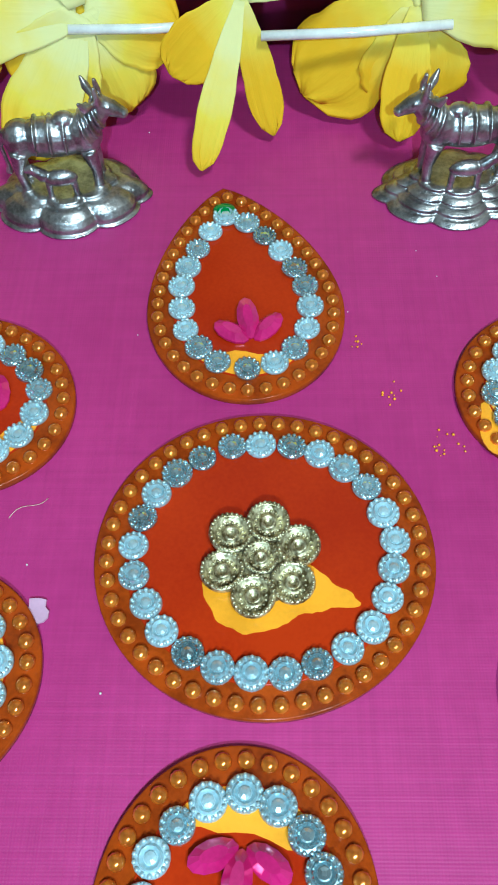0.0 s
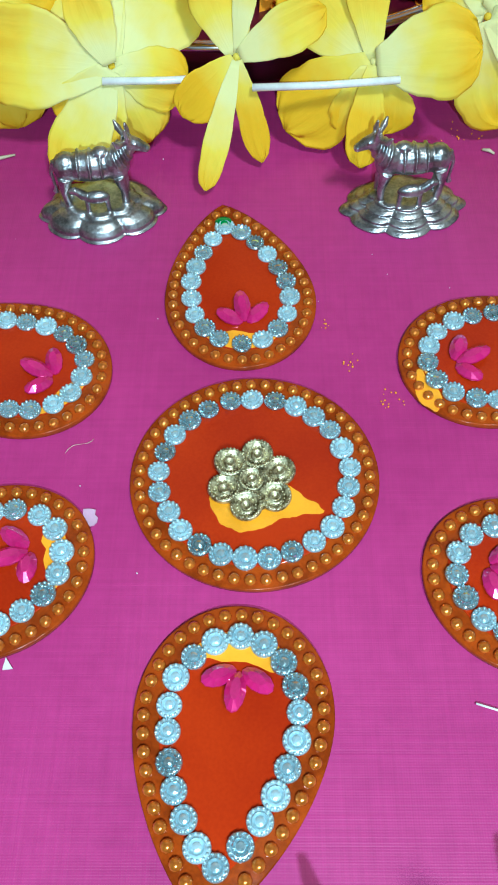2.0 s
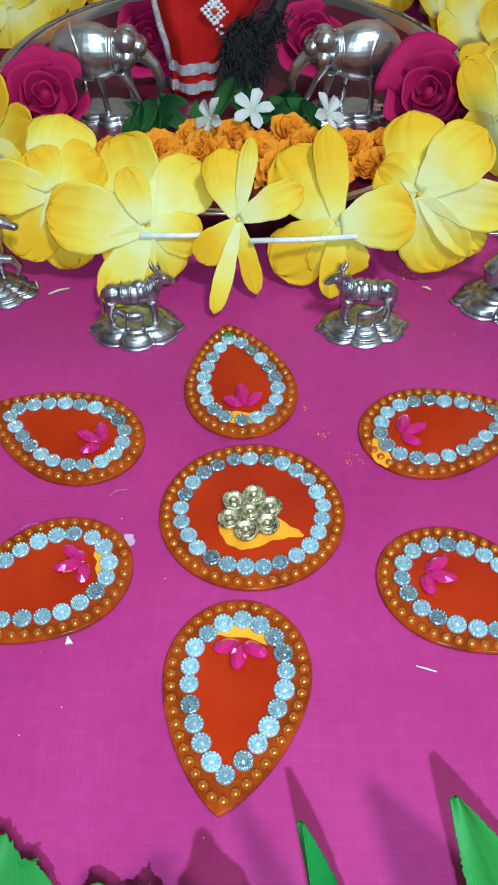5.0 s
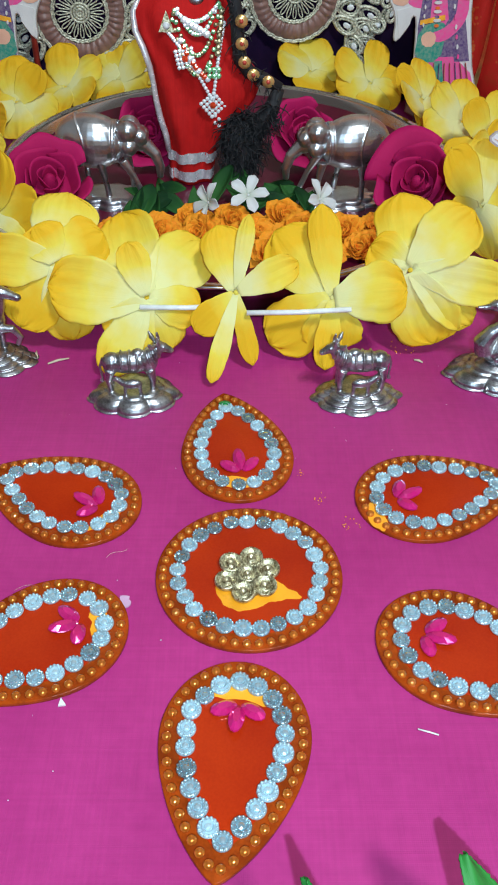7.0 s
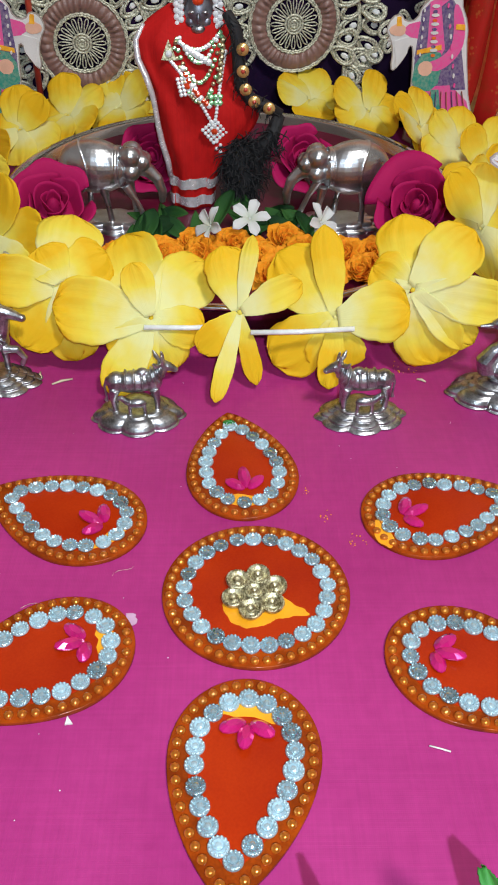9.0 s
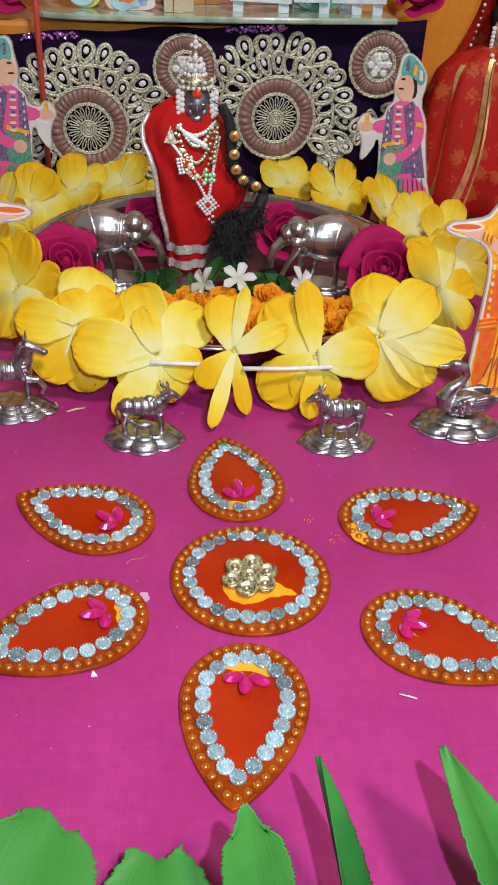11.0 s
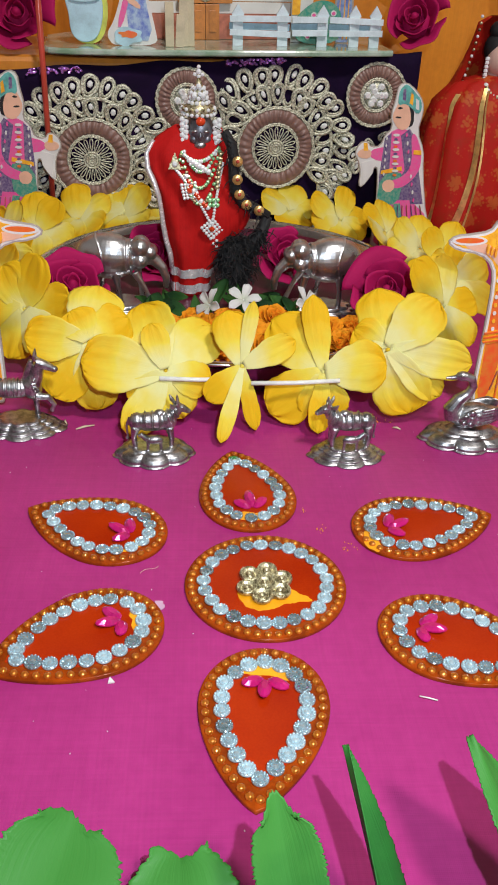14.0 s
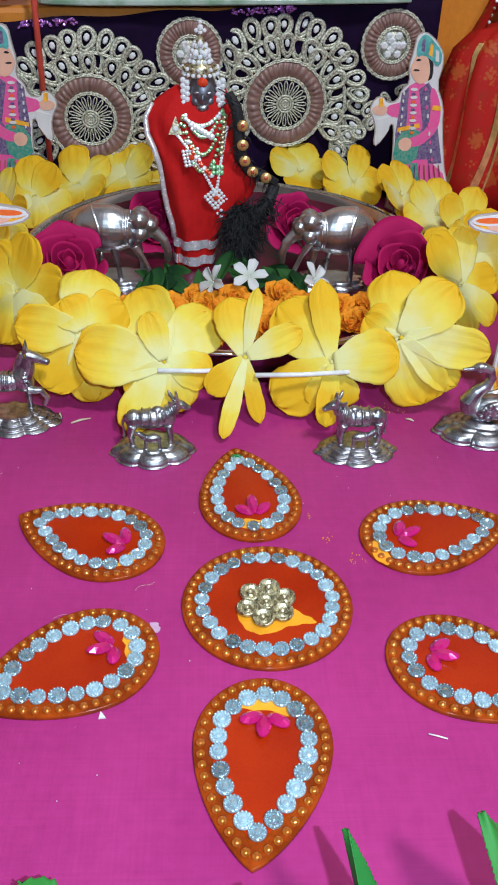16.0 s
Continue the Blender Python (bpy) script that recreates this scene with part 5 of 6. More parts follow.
def velvet(u, v):
    x = -0.33 + 0.537 * (v + 1) / 2
    top = velvet_top(x) + 0.0015 * math.sin(x * 60)
    return x, 0.004 * math.sin(x * 23) * (1 - u) + 0.0015 * math.sin(x * 71), 0.002 + (top - 0.002) * u


s.sheet(velvet, 14, 60, VELVET, 0.003)
part("velvet", s, backdrop, "dark purple velvet cloth")
s = Shape()
qr = random.Random(2)
for i in range(520):
    x = qr.uniform(-0.24, 0.2)
    if math.sin(x * 26 + 1.2) + 0.8 * math.sin(x * 61) > 0.35:
        s.ball((x, -0.004, velvet_top(x) - qr.uniform(0.0005, 0.006)), (0.0018, 0.0006, 0.0015), SEQUIN, pose(0, 0, 0, qr.uniform(-40, 40), 0, qr.uniform(-40, 40)), 6, 4, False)
part("sequin_trim", s, backdrop, "row of violet sequins")


def loop_mesh(length, width, name):
    """A drop-shaped loop of gold cord along +x with a second cord inside."""
    s = Shape()
    for k, rad in ((1.0, 0.0019), (0.72, 0.0013)):
        pts = []
        for i in range(18):
            a = TAU * i / 18
            x = length * (0.5 - 0.5 * math.cos(a) * k) if k == 1 else length * (0.54 - 0.38 * math.cos(a))
            pts.append((x, width / 2 * k * math.sin(a) * (0.55 + 0.45 * (0.5 - 0.5 * math.cos(a))), 0.0012))
        s.tube(pts, rad, ANTIQUE, 6, True)
    return s.mesh(name)


LOOP = loop_mesh(0.0235, 0.0195, "lace_loop")
s = Shape().lathe([(0.0036, 0), (0.0036, 0.001), (0.0022, 0.0026), (0.0014, 0.0026)], LACECRYSTAL, 7, None, smooth=False)
CRYSTAL = s.mesh("crystal")
UPRIGHT = pose(0, -0.004, 0, 90)
lr = random.Random(9)


def lace_loop(x, z, deg, k=1.0, gem=True):
    m = UPRIGHT @ pose(x + lr.uniform(-0.0016, 0.0016), z + lr.uniform(-0.0016, 0.0016), 0.0005, lr.uniform(-12, 12), lr.uniform(-12, 12), deg + lr.uniform(-11, 11)) @ Matrix.Diagonal((k * lr.uniform(0.9, 1.12), k * lr.uniform(0.9, 1.12), k, 1))
    ob = part("lace_loop", LOOP, backdrop, "", m)
    if gem:
        part("crystal", CRYSTAL, ob, "", pose(0.0140, 0, 0.0008) @ Matrix.Diagonal((1.15, 0.8, 1, 1)))


def medallion(x, z, outer, inner, wheel):
    """Pleated brown ring, gold cord edges, and a gold wheel or crystal cluster in the middle."""
    s = Shape()
    n = 38
    seg = n * 6
    vs, fs = [], []
    rows = ((inner, 0.001), (inner + (outer - inner) * 0.15, 0.0042), ((inner + outer) / 2, 0.0070), (inner + (outer - inner) * 0.85, 0.0042), (outer, 0.001))
    for rr, zz in rows:
        for j in range(seg):
            a = TAU * j / seg
            k = 0.50 + (0.32 + 0.18 * math.sin(7 * a + rr * 300)) * abs(math.sin(n * a / 2 + 1.3 * math.sin(3 * a) + rr * 90)) + 0.10 * math.sin(13 * a - rr * 500)
            vs.append((rr * math.cos(a), rr * math.sin(a), zz * k))
    for i in range(len(rows) - 1):
        for j in range(seg):
            fs.append((i * seg + j, i * seg + (j + 1) % seg, (i + 1) * seg + (j + 1) % seg, (i + 1) * seg + j))
    s.add(vs, fs, BROWNSATIN)
    ring = part("medallion", s, backdrop, "pleated brown satin medallion", UPRIGHT @ pose(x, z, 0.0012))
    s = Shape()
    for rr in (outer, outer + 0.0016, inner, inner - 0.0018):
        pts = [((rr + 0.0005 * math.sin(31 * TAU * j / 90)) * math.cos(TAU * j / 90), (rr + 0.0005 * math.sin(31 * TAU * j / 90)) * math.sin(TAU * j / 90), 0.002) for j in range(90)]
        s.tube(pts, 0.0011, ANTIQUE, 6, True)
    part("gold_cord", s, ring, "twisted gold cord edging")
    s = Shape().lathe([(inner - 0.002, 0.0), (inner - 0.002, 0.0006), (0.004, 0.0008)], VELVET if wheel else ANTIQUE, 40)
    if wheel:
        for j in range(20):
            a = TAU * j / 20
            r0, r1 = inner * 0.36, inner * 0.86
            pts = []
            for i in range(12):
                b = TAU * i / 12
                rr = (r0 + r1) / 2 - (r1 - r0) / 2 * math.cos(b)
                da = 0.11 * math.sin(b) * (0.6 + 0.4 * (rr - r0) / (r1 - r0))
                pts.append((rr * math.cos(a + da), rr * math.sin(a + da), 0.0018))
            s.tube(pts, 0.0007, ANTIQUE, 5, True)
        for rr in (inner * 0.32, inner * 0.22, inner * 0.12):
            s.tube([(rr * math.cos(TAU * j / 30), rr * math.sin(TAU * j / 30), 0.002) for j in range(30)], inner * 0.05, ANTIQUE, 6, True)
        s.lathe([(inner * 0.30, 0), (inner * 0.30, 0.0016), (0.0005, 0.002)], ANTIQUE, 24)
    else:
        for i in range(10):
            rr, a = (0.0, 0) if i == 0 else ((inner * 0.30, i * 2.1) if i < 4 else (inner * 0.58, i * 1.05))
            s.lathe([(0.0042, 0), (0.0042, 0.0012), (0.0026, 0.0030), (0.0018, 0.003)], LACECRYSTAL, 7, pose(rr * math.cos(a), rr * math.sin(a), 0.001, lr.uniform(-15, 15), lr.uniform(-15, 15), 30 * i), smooth=False)
    part("wheel" if wheel else "crystal_cluster", s, ring, "openwork gold thread wheel" if wheel else "cluster of clear crystals")


for x, z, first, last in ((-0.158, 0.091, -42, 214), (0.0475, 0.1055, -36, 214)):
    medallion(x, z, 0.0425, 0.0265, True)
    n = 22
    for i in range(n):
        a = first + (last - first) * i / (n - 1)
        rr = 0.0665
        lace_loop(x + rr * math.cos(radians(a)), z + rr * math.sin(radians(a)) * 0.98, a - 14, 0.98)
    n = 19
    for i in range(n):
        a = first + 4 + (last - first - 8) * i / (n - 1)
        lace_loop(x + 0.0450 * math.cos(radians(a)), z + 0.0450 * math.sin(radians(a)), a + 16, 0.95, i % 5 != 3)
    s = Shape()
    for rr in (0.0640, 0.0655):
        s.tube([(rr * math.cos(radians(first + (last - first) * i / 60)), rr * math.sin(radians(first + (last - first) * i / 60)), 0.0015) for i in range(61)], 0.0010, ANTIQUE, 6)
    part("gold_cord", s, backdrop, "", UPRIGHT @ pose(x, z, 0.0004))
    for i in range(5):
        t = i / 4
        cx, cz = x + 0.075 - 0.035 * t, z - 0.025 - 0.062 * t
        lace_loop(cx, cz, -20 - 30 * t, 0.85)
        lace_loop(cx - 0.004, cz - 0.004, -110 - 30 * t, 0.75)
        lace_loop(cx + 0.012 - 0.02 * t, cz + 0.004, 25 - 30 * t, 0.8)
for x, z in ((-0.053, 0.1545), (0.1585, 0.1635)):
    medallion(x, z, 0.0320, 0.0175, False)
    for i in range(9):
        lace_loop(x - 0.020 + 0.005 * i, z - 0.046 - 0.011 * (i % 3), -150 + 25 * i, 0.72)

# ---------------- printed card figures ----------------


def card(name, label, m, back, layers, group, ground):
    """A flat card cut along an outline, with printed areas laid on it; outlines are (x, height)."""
    s = Shape()
    up = pose(0, 0, 0, 90)
    s.prism(back, -0.0016, 0.0, CARDEDGE, up)
    s.prism(inset(back, 0.0012), 0.0, 0.0002, CARDWHITE, up)
    s.prism(inset(back, 0.0028), 0.0, 0.0004, ground, up)
    for i, (outline, mat) in enumerate(layers):
        s.prism(outline, 0.0, 0.0005 + 0.00004 * i, mat, up)
    return thing(name, label, "cutout", s, m, group)


def oval(cx, cy, rx, ry, n=18):
    return [(cx + rx * math.cos(TAU * i / n), cy + ry * math.sin(TAU * i / n)) for i in range(n)]


def smooth_outline(pts, k=3):
    """Rounds an outline by cutting its corners."""
    for _ in range(k):
        res = []
        for (ax, ay), (bx, by) in zip(pts, pts[1:] + pts[:1]):
            res += [(ax * 0.75 + bx * 0.25, ay * 0.75 + by * 0.25), (ax * 0.25 + bx * 0.75, ay * 0.25 + by * 0.75)]
        pts = res
    return pts


king_back = smooth_outline([(0.0643, 0.0000), (0.0417, 0.0389), (0.0287, 0.0949), (0.0273, 0.1158), (0.0156, 0.1354), (0.0205, 0.1538), (0.0192, 0.1657), (0.0083, 0.1777), (-0.0053, 0.1854), (-0.0157, 0.1822), (-0.0177, 0.1675), (-0.0219, 0.1524), (-0.0183, 0.1380), (-0.0269, 0.1316), (-0.0312, 0.1203), (-0.0430, 0.1187), (-0.0483, 0.1254), (-0.0585, 0.1232), (-0.0645, 0.1118), (-0.0581, 0.1032), (-0.0545, 0.0924), (-0.0556, 0.0775), (-0.0507, 0.0751), (-0.0388, 0.0884), (-0.0362, 0.0975), (-0.0323, 0.0963), (-0.0301, 0.0704), (-0.0295, 0.0437), (-0.0342, 0.0000)], 1)
king_layers = [
    (smooth_outline([(0.0337, 0.0576), (0.0226, 0.0947), (0.0052, 0.0987), (-0.0288, 0.0932), (-0.0281, 0.0559)], 0), PRINTPURPLE),
    (smooth_outline([(0.0588, 0.0000), (0.0298, 0.0622), (-0.0257, 0.0606), (-0.0298, 0.0000)], 1), PRINTPINK),
    (smooth_outline([(-0.0212, 0.1030), (-0.0222, 0.1200), (-0.0454, 0.1149), (-0.0411, 0.1056)], 1), PRINTPINK),
    (smooth_outline([(0.0082, 0.0898), (0.0051, 0.1357), (-0.0088, 0.1389), (-0.0213, 0.1336), (-0.0255, 0.1217), (-0.0206, 0.0889)], 1), PRINTPINK),
    (smooth_outline([(-0.0161, 0.0891), (-0.0183, 0.1337), (-0.0264, 0.1279), (-0.0293, 0.0861)], 0), PRINTPURPLE),
    (smooth_outline([(0.0167, 0.0571), (0.0306, 0.0575), (0.0150, 0.0945), (0.0129, 0.1291), (0.0047, 0.1381), (-0.0060, 0.1310), (0.0052, 0.0897)], 0), PRINTPURPLE),
    (smooth_outline([(-0.0003, 0.0567), (0.0032, 0.0831), (-0.0016, 0.0940), (-0.0274, 0.0887), (-0.0298, 0.0572)], 1), PRINTGREEN),
    (smooth_outline([(-0.0089, 0.0098), (-0.0129, 0.0576), (-0.0229, 0.0574), (-0.0215, 0.0095)], 0), PRINTGREEN),
    (smooth_outline([(0.0154, 0.0069), (0.0026, 0.0581), (-0.0067, 0.0578), (0.0012, 0.0065)], 0), PRINTGREEN),
    (smooth_outline([(0.0167, 0.0848), (0.0246, 0.0967), (0.0237, 0.1145), (0.0138, 0.1329), (0.0071, 0.1326), (0.0118, 0.1091), (0.0104, 0.0950), (-0.0004, 0.0863), (-0.0151, 0.0826), (-0.0140, 0.0755), (0.0015, 0.0746)], 2), PRINTPINK),
    (smooth_outline([(-0.0087, 0.0710), (-0.0073, 0.0815), (-0.0170, 0.0852), (-0.0254, 0.0797), (-0.0210, 0.0707)], 1), PRINTSKIN),
    (smooth_outline([(-0.0488, 0.0784), (-0.0384, 0.0910), (-0.0374, 0.1057), (-0.0542, 0.1020)], 0), CARDWHITE),
    (smooth_outline([(-0.0442, 0.1061), (-0.0415, 0.1137), (-0.0503, 0.1179), (-0.0616, 0.1131), (-0.0578, 0.1070)], 1), PRINTSKIN),
    (smooth_outline([(-0.0469, 0.1148), (-0.0487, 0.1229), (-0.0532, 0.1227), (-0.0529, 0.1147)], 0), PRINTYELLOW),
    (smooth_outline([(0.0092, 0.1425), (0.0071, 0.1594), (-0.0023, 0.1626), (0.0017, 0.1386)], 1), BLACK),
    (smooth_outline([(0.0031, 0.1387), (0.0050, 0.1497), (-0.0001, 0.1627), (-0.0116, 0.1659), (-0.0158, 0.1598), (-0.0196, 0.1513), (-0.0170, 0.1441), (-0.0083, 0.1359)], 1), PRINTSKIN),
    (smooth_outline([(-0.0085, 0.1484), (-0.0080, 0.1500), (-0.0150, 0.1508), (-0.0160, 0.1488)], 1), BLACK),
    (smooth_outline([(-0.0103, 0.1576), (-0.0068, 0.1589), (-0.0107, 0.1606), (-0.0148, 0.1586)], 1), BLACK),
    (smooth_outline([(-0.0054, 0.1637), (0.0041, 0.1593), (0.0127, 0.1523), (0.0176, 0.1579), (0.0151, 0.1679), (0.0066, 0.1748), (-0.0042, 0.1832), (-0.0110, 0.1800), (-0.0142, 0.1729), (-0.0138, 0.1611)], 1), PRINTTEAL),
    (smooth_outline([(-0.0043, 0.1661), (-0.0055, 0.1779), (-0.0091, 0.1778), (-0.0089, 0.1672)], 0), PRINTPURPLE),
    (smooth_outline([(0.0052, 0.1617), (0.0048, 0.1723), (0.0016, 0.1746), (0.0004, 0.1639)], 0), PRINTYELLOW),
    (smooth_outline([(0.0140, 0.1572), (0.0124, 0.1667), (0.0083, 0.1689), (0.0094, 0.1582)], 0), CARDWHITE),
    (smooth_outline([(0.0236, 0.1107), (0.0228, 0.1157), (0.0129, 0.1160), (0.0129, 0.1116)], 0), PRINTYELLOW),
    (smooth_outline([(-0.0001, 0.0940), (-0.0008, 0.0985), (-0.0274, 0.0939), (-0.0276, 0.0900)], 0), PRINTYELLOW)]
# brooches down the robe, stripes of the vest, pleats of the skirt
for i in range(6):
    king_layers.append((oval(-0.0120 + 0.00057 * i, 0.1314 + -0.00753 * i, 0.0044, 0.0015, 10), CARDWHITE))
    king_layers.append((oval(-0.0120 + 0.00057 * i, 0.1269 + -0.00753 * i, 0.0026, 0.0014, 8), PRINTRED if i % 2 else PRINTPURPLE))
for i in range(9):
    king_layers.append((oval(0.0013 + 0.00231 * i, 0.1318 + -0.00874 * i, 0.0012, 0.0022, 8), CARDWHITE if i % 2 else PRINTPINK))
for i in range(6):
    king_layers.append((oval(-0.0242 + 0.00007 * i, 0.1280 + -0.00757 * i, 0.0010, 0.0018, 8), CARDWHITE))
for i in range(9):
    a, b = -0.0237 + 0.00986 * i, -0.0188 + 0.00599 * i
    king_layers.append(([(a, -0.0205), (a + 0.0010, -0.0205), (b + 0.0007, 0.0561), (b, 0.0561)], PRINTPURPLE if i % 3 == 0 else BRICKRED))
mirror = lambda o: [(-x, y) for x, y in o][::-1]
card("cutout_figure", "flat printed card guard in pink robe and teal turban", pose(0.187, 0.578, 0.0, -4, 0, 4) @ Matrix.Diagonal((0.86, 1, 1, 1)), king_back, king_layers, "printed card guards", CARDWHITE)
card("cutout_figure", "flat printed card guard in pink robe and teal turban", pose(-0.240, 0.572, 0.0, -4, 0, -2) @ Matrix.Diagonal((0.86, 1, 1, 1)), mirror(king_back), [(mirror(o), m) for o, m in king_layers], "printed card guards", CARDWHITE)

lady_back = smooth_outline([(-0.0297, 0.0), (0.0371, 0.0), (0.0279, 0.0370), (0.0130, 0.0865), (0.0025, 0.1235), (-0.0035, 0.1411), (-0.0102, 0.1517), (-0.0093, 0.1665), (-0.0150, 0.1869), (-0.0250, 0.1976), (-0.0347, 0.1954), (-0.0379, 0.1842), (-0.0376, 0.1699), (-0.0324, 0.1574),
                            (-0.0378, 0.1496), (-0.0414, 0.1436), (-0.0546, 0.1414), (-0.0663, 0.1402), (-0.0720, 0.1348), (-0.0635, 0.1290), (-0.0460, 0.1264), (-0.0359, 0.1179), (-0.0334, 0.1042), (-0.0334, 0.0758), (-0.0343, 0.0408), (-0.0347, 0.0120)], 1)
lady_layers = [
    (smooth_outline([(-0.0296, 0.0072), (0.0311, 0.0062), (0.0138, 0.0671), (-0.0009, 0.1051), (-0.0298, 0.1043), (-0.0297, 0.0758), (-0.0300, 0.0409)], 1), PRINTYELLOW),
    (smooth_outline([(-0.0304, 0.0120), (-0.0231, 0.0106), (-0.0176, 0.0360), (-0.0179, 0.0663), (-0.0241, 0.1068), (-0.0298, 0.1043), (-0.0306, 0.0758), (-0.0300, 0.0409)], 1), PRINTRED),
    (smooth_outline([(-0.0278, 0.1034), (-0.0007, 0.1042), (-0.0050, 0.1322), (-0.0137, 0.1486), (-0.0296, 0.1473), (-0.0363, 0.1384)], 1), PRINTORANGE),
    (smooth_outline([(-0.0126, 0.0625), (-0.0024, 0.0617), (-0.0154, 0.1363), (-0.0239, 0.1317)], 1), PRINTYELLOW),
    (smooth_outline([(-0.0334, 0.0570), (-0.0181, 0.0604), (-0.0214, 0.0702), (-0.0334, 0.0669)], 1), PRINTYELLOW),
    (smooth_outline([(-0.0600, 0.1335), (-0.0527, 0.1295), (-0.0393, 0.1268), (-0.0305, 0.1171), (-0.0197, 0.1110), (-0.0203, 0.1183), (-0.0278, 0.1253), (-0.0378, 0.1326), (-0.0474, 0.1358)], 2), PRINTSKIN),
    (smooth_outline([(-0.0379, 0.1374), (-0.0260, 0.1209), (-0.0187, 0.1147), (-0.0200, 0.1330), (-0.0329, 0.1428)], 1), PRINTYELLOW),
    (oval(-0.0555, 0.1365, 0.0130, 0.0034), CARDWHITE), (oval(-0.0555, 0.1367, 0.0105, 0.0020), PRINTRED),
    (smooth_outline([(-0.0343, 0.1641), (-0.0298, 0.1567), (-0.0232, 0.1520), (-0.0140, 0.1560), (-0.0188, 0.1763), (-0.0331, 0.1774), (-0.0350, 0.1708)], 2), PRINTSKIN),
    (smooth_outline([(-0.0195, 0.1642), (-0.0170, 0.1529), (-0.0120, 0.1531), (-0.0135, 0.1731), (-0.0262, 0.1775)], 1), BLACK),
    (smooth_outline([(-0.0264, 0.1768), (-0.0156, 0.1731), (-0.0180, 0.1860), (-0.0276, 0.1950), (-0.0344, 0.1920), (-0.0367, 0.1830), (-0.0357, 0.1741)], 1), CARDWHITE),
    (oval(-0.0300, 0.1790, 0.0022, 0.0022, 10), PRINTTEAL), (oval(-0.0270, 0.1860, 0.0024, 0.0030, 10), PRINTRED), (oval(-0.0230, 0.1800, 0.0022, 0.0022, 10), PRINTTEAL),
    (smooth_outline([(-0.0318, 0.1660), (-0.0272, 0.1668), (-0.0272, 0.1676), (-0.0318, 0.1670)], 1), BLACK)]
# pearls, necklaces, bangles, folds and borders printed on the sari
for i in range(9):
    lady_layers.append((oval(-0.0268 - 0.0004 * i, 0.064 + 0.0062 * i, 0.0013, 0.0017, 8), CARDWHITE if i % 2 else PRINTYELLOW))
for i in range(7):
    lady_layers.append((oval(-0.0300 + 0.0026 * i, 0.1462 - 0.0016 * (3 - abs(i - 3)), 0.0014, 0.0014, 8), CARDWHITE))
    lady_layers.append((oval(-0.0300 + 0.0026 * i, 0.1425 - 0.0022 * (3 - abs(i - 3)), 0.0015, 0.0015, 8), PRINTRED if i % 2 else PRINTYELLOW))
for z in (0.0590, 0.0625, 0.0660):
    lady_layers.append(([(-0.0330, z), (-0.0190, z + 0.0020), (-0.0190, z + 0.0030), (-0.0330, z + 0.0010)], PRINTRED))
for i in range(8):
    x0, x1 = -0.0165 + 0.0058 * i, -0.0160 + 0.0022 * i
    lady_layers.append(([(x0, 0.011), (x0 + 0.0009, 0.011), (x1 + 0.0009, 0.055 + 0.004 * (i % 3)), (x1, 0.055 + 0.004 * (i % 3))], PRINTRED))
    lady_layers.append(([(-0.0215 + 0.0046 * i, 0.020 + 0.002 * i), (-0.0208 + 0.0046 * i, 0.020 + 0.002 * i), (-0.0170 + 0.0050 * i, 0.036 + 0.002 * i), (-0.0177 + 0.0050 * i, 0.036 + 0.002 * i)], BRICKRED))
for i in range(15):
    lady_layers.append((oval(-0.0270 + 0.0041 * i, 0.0098, 0.0014, 0.0014, 7), PRINTRED if i % 2 else BRICKRED))
for i in range(12):
    t = i / 11
    lady_layers.append((oval(-0.0195 + 0.0125 * t, 0.1290 - 0.0640 * t, 0.0010, 0.0016, 7), BRICKRED))
for i in range(3):
    lady_layers.append((oval(-0.0420 + 0.0030 * i, 0.1310 - 0.0012 * i, 0.0008, 0.0034, 8), PRINTYELLOW))
card("cutout_figure", "flat printed card lady in yellow sari holding a tray", pose(0.2090, 0.207, 0.0, -3, 0, 3), lady_back, lady_layers, "printed card ladies", PRINTYELLOW)
card("cutout_figure", "flat printed card lady in yellow sari holding a tray", pose(-0.2170, 0.210, 0.0, -3, 0, -3), mirror(lady_back), [(mirror(o), m) for o, m in lady_layers], "printed card ladies", PRINTYELLOW)

# ---------------- doll, rod, platform and its toys ----------------
s = Shape()
rows = ((0.0, 0.086, 0.055), (0.04, 0.083, 0.052), (0.09, 0.079, 0.048), (0.13, 0.074, 0.043), (0.16, 0.065, 0.037), (0.18, 0.046, 0.028), (0.188, 0.016, 0.014))
vs, fs, seg = [], [], 60
for z, rx, ry in rows:
    for j in range(seg):
        a = TAU * j / seg
        k = 1 + 0.045 * math.sin(11 * a + z * 12) + 0.03 * math.sin(23 * a)
        vs.append((rx * k * math.cos(a), ry * k * math.sin(a), z))
for i in range(len(rows) - 1):
    for j in range(seg):
        fs.append((i * seg + j, i * seg + (j + 1) % seg, (i + 1) * seg + (j + 1) % seg, (i + 1) * seg + j))
fs += [tuple(range(seg))[::-1], tuple((len(rows) - 1) * seg + j for j in range(seg))]
s.add(vs, fs, BROCADE)


def doll_front(a, z, grow=0.0025):
    for (z0, x0, y0), (z1, x1, y1) in zip(rows, rows[1:]):
        if z <= z1:
            t = (z - z0) / (z1 - z0)
            k = 1 + 0.045 * math.sin(11 * a + z * 12) + 0.03 * math.sin(23 * a)
            return ((x0 + (x1 - x0) * t) * k + grow) * math.cos(a), ((y0 + (y1 - y0) * t) * k + grow) * math.sin(a), z
    return 0.012 * math.cos(a), 0.012 * math.sin(a), z


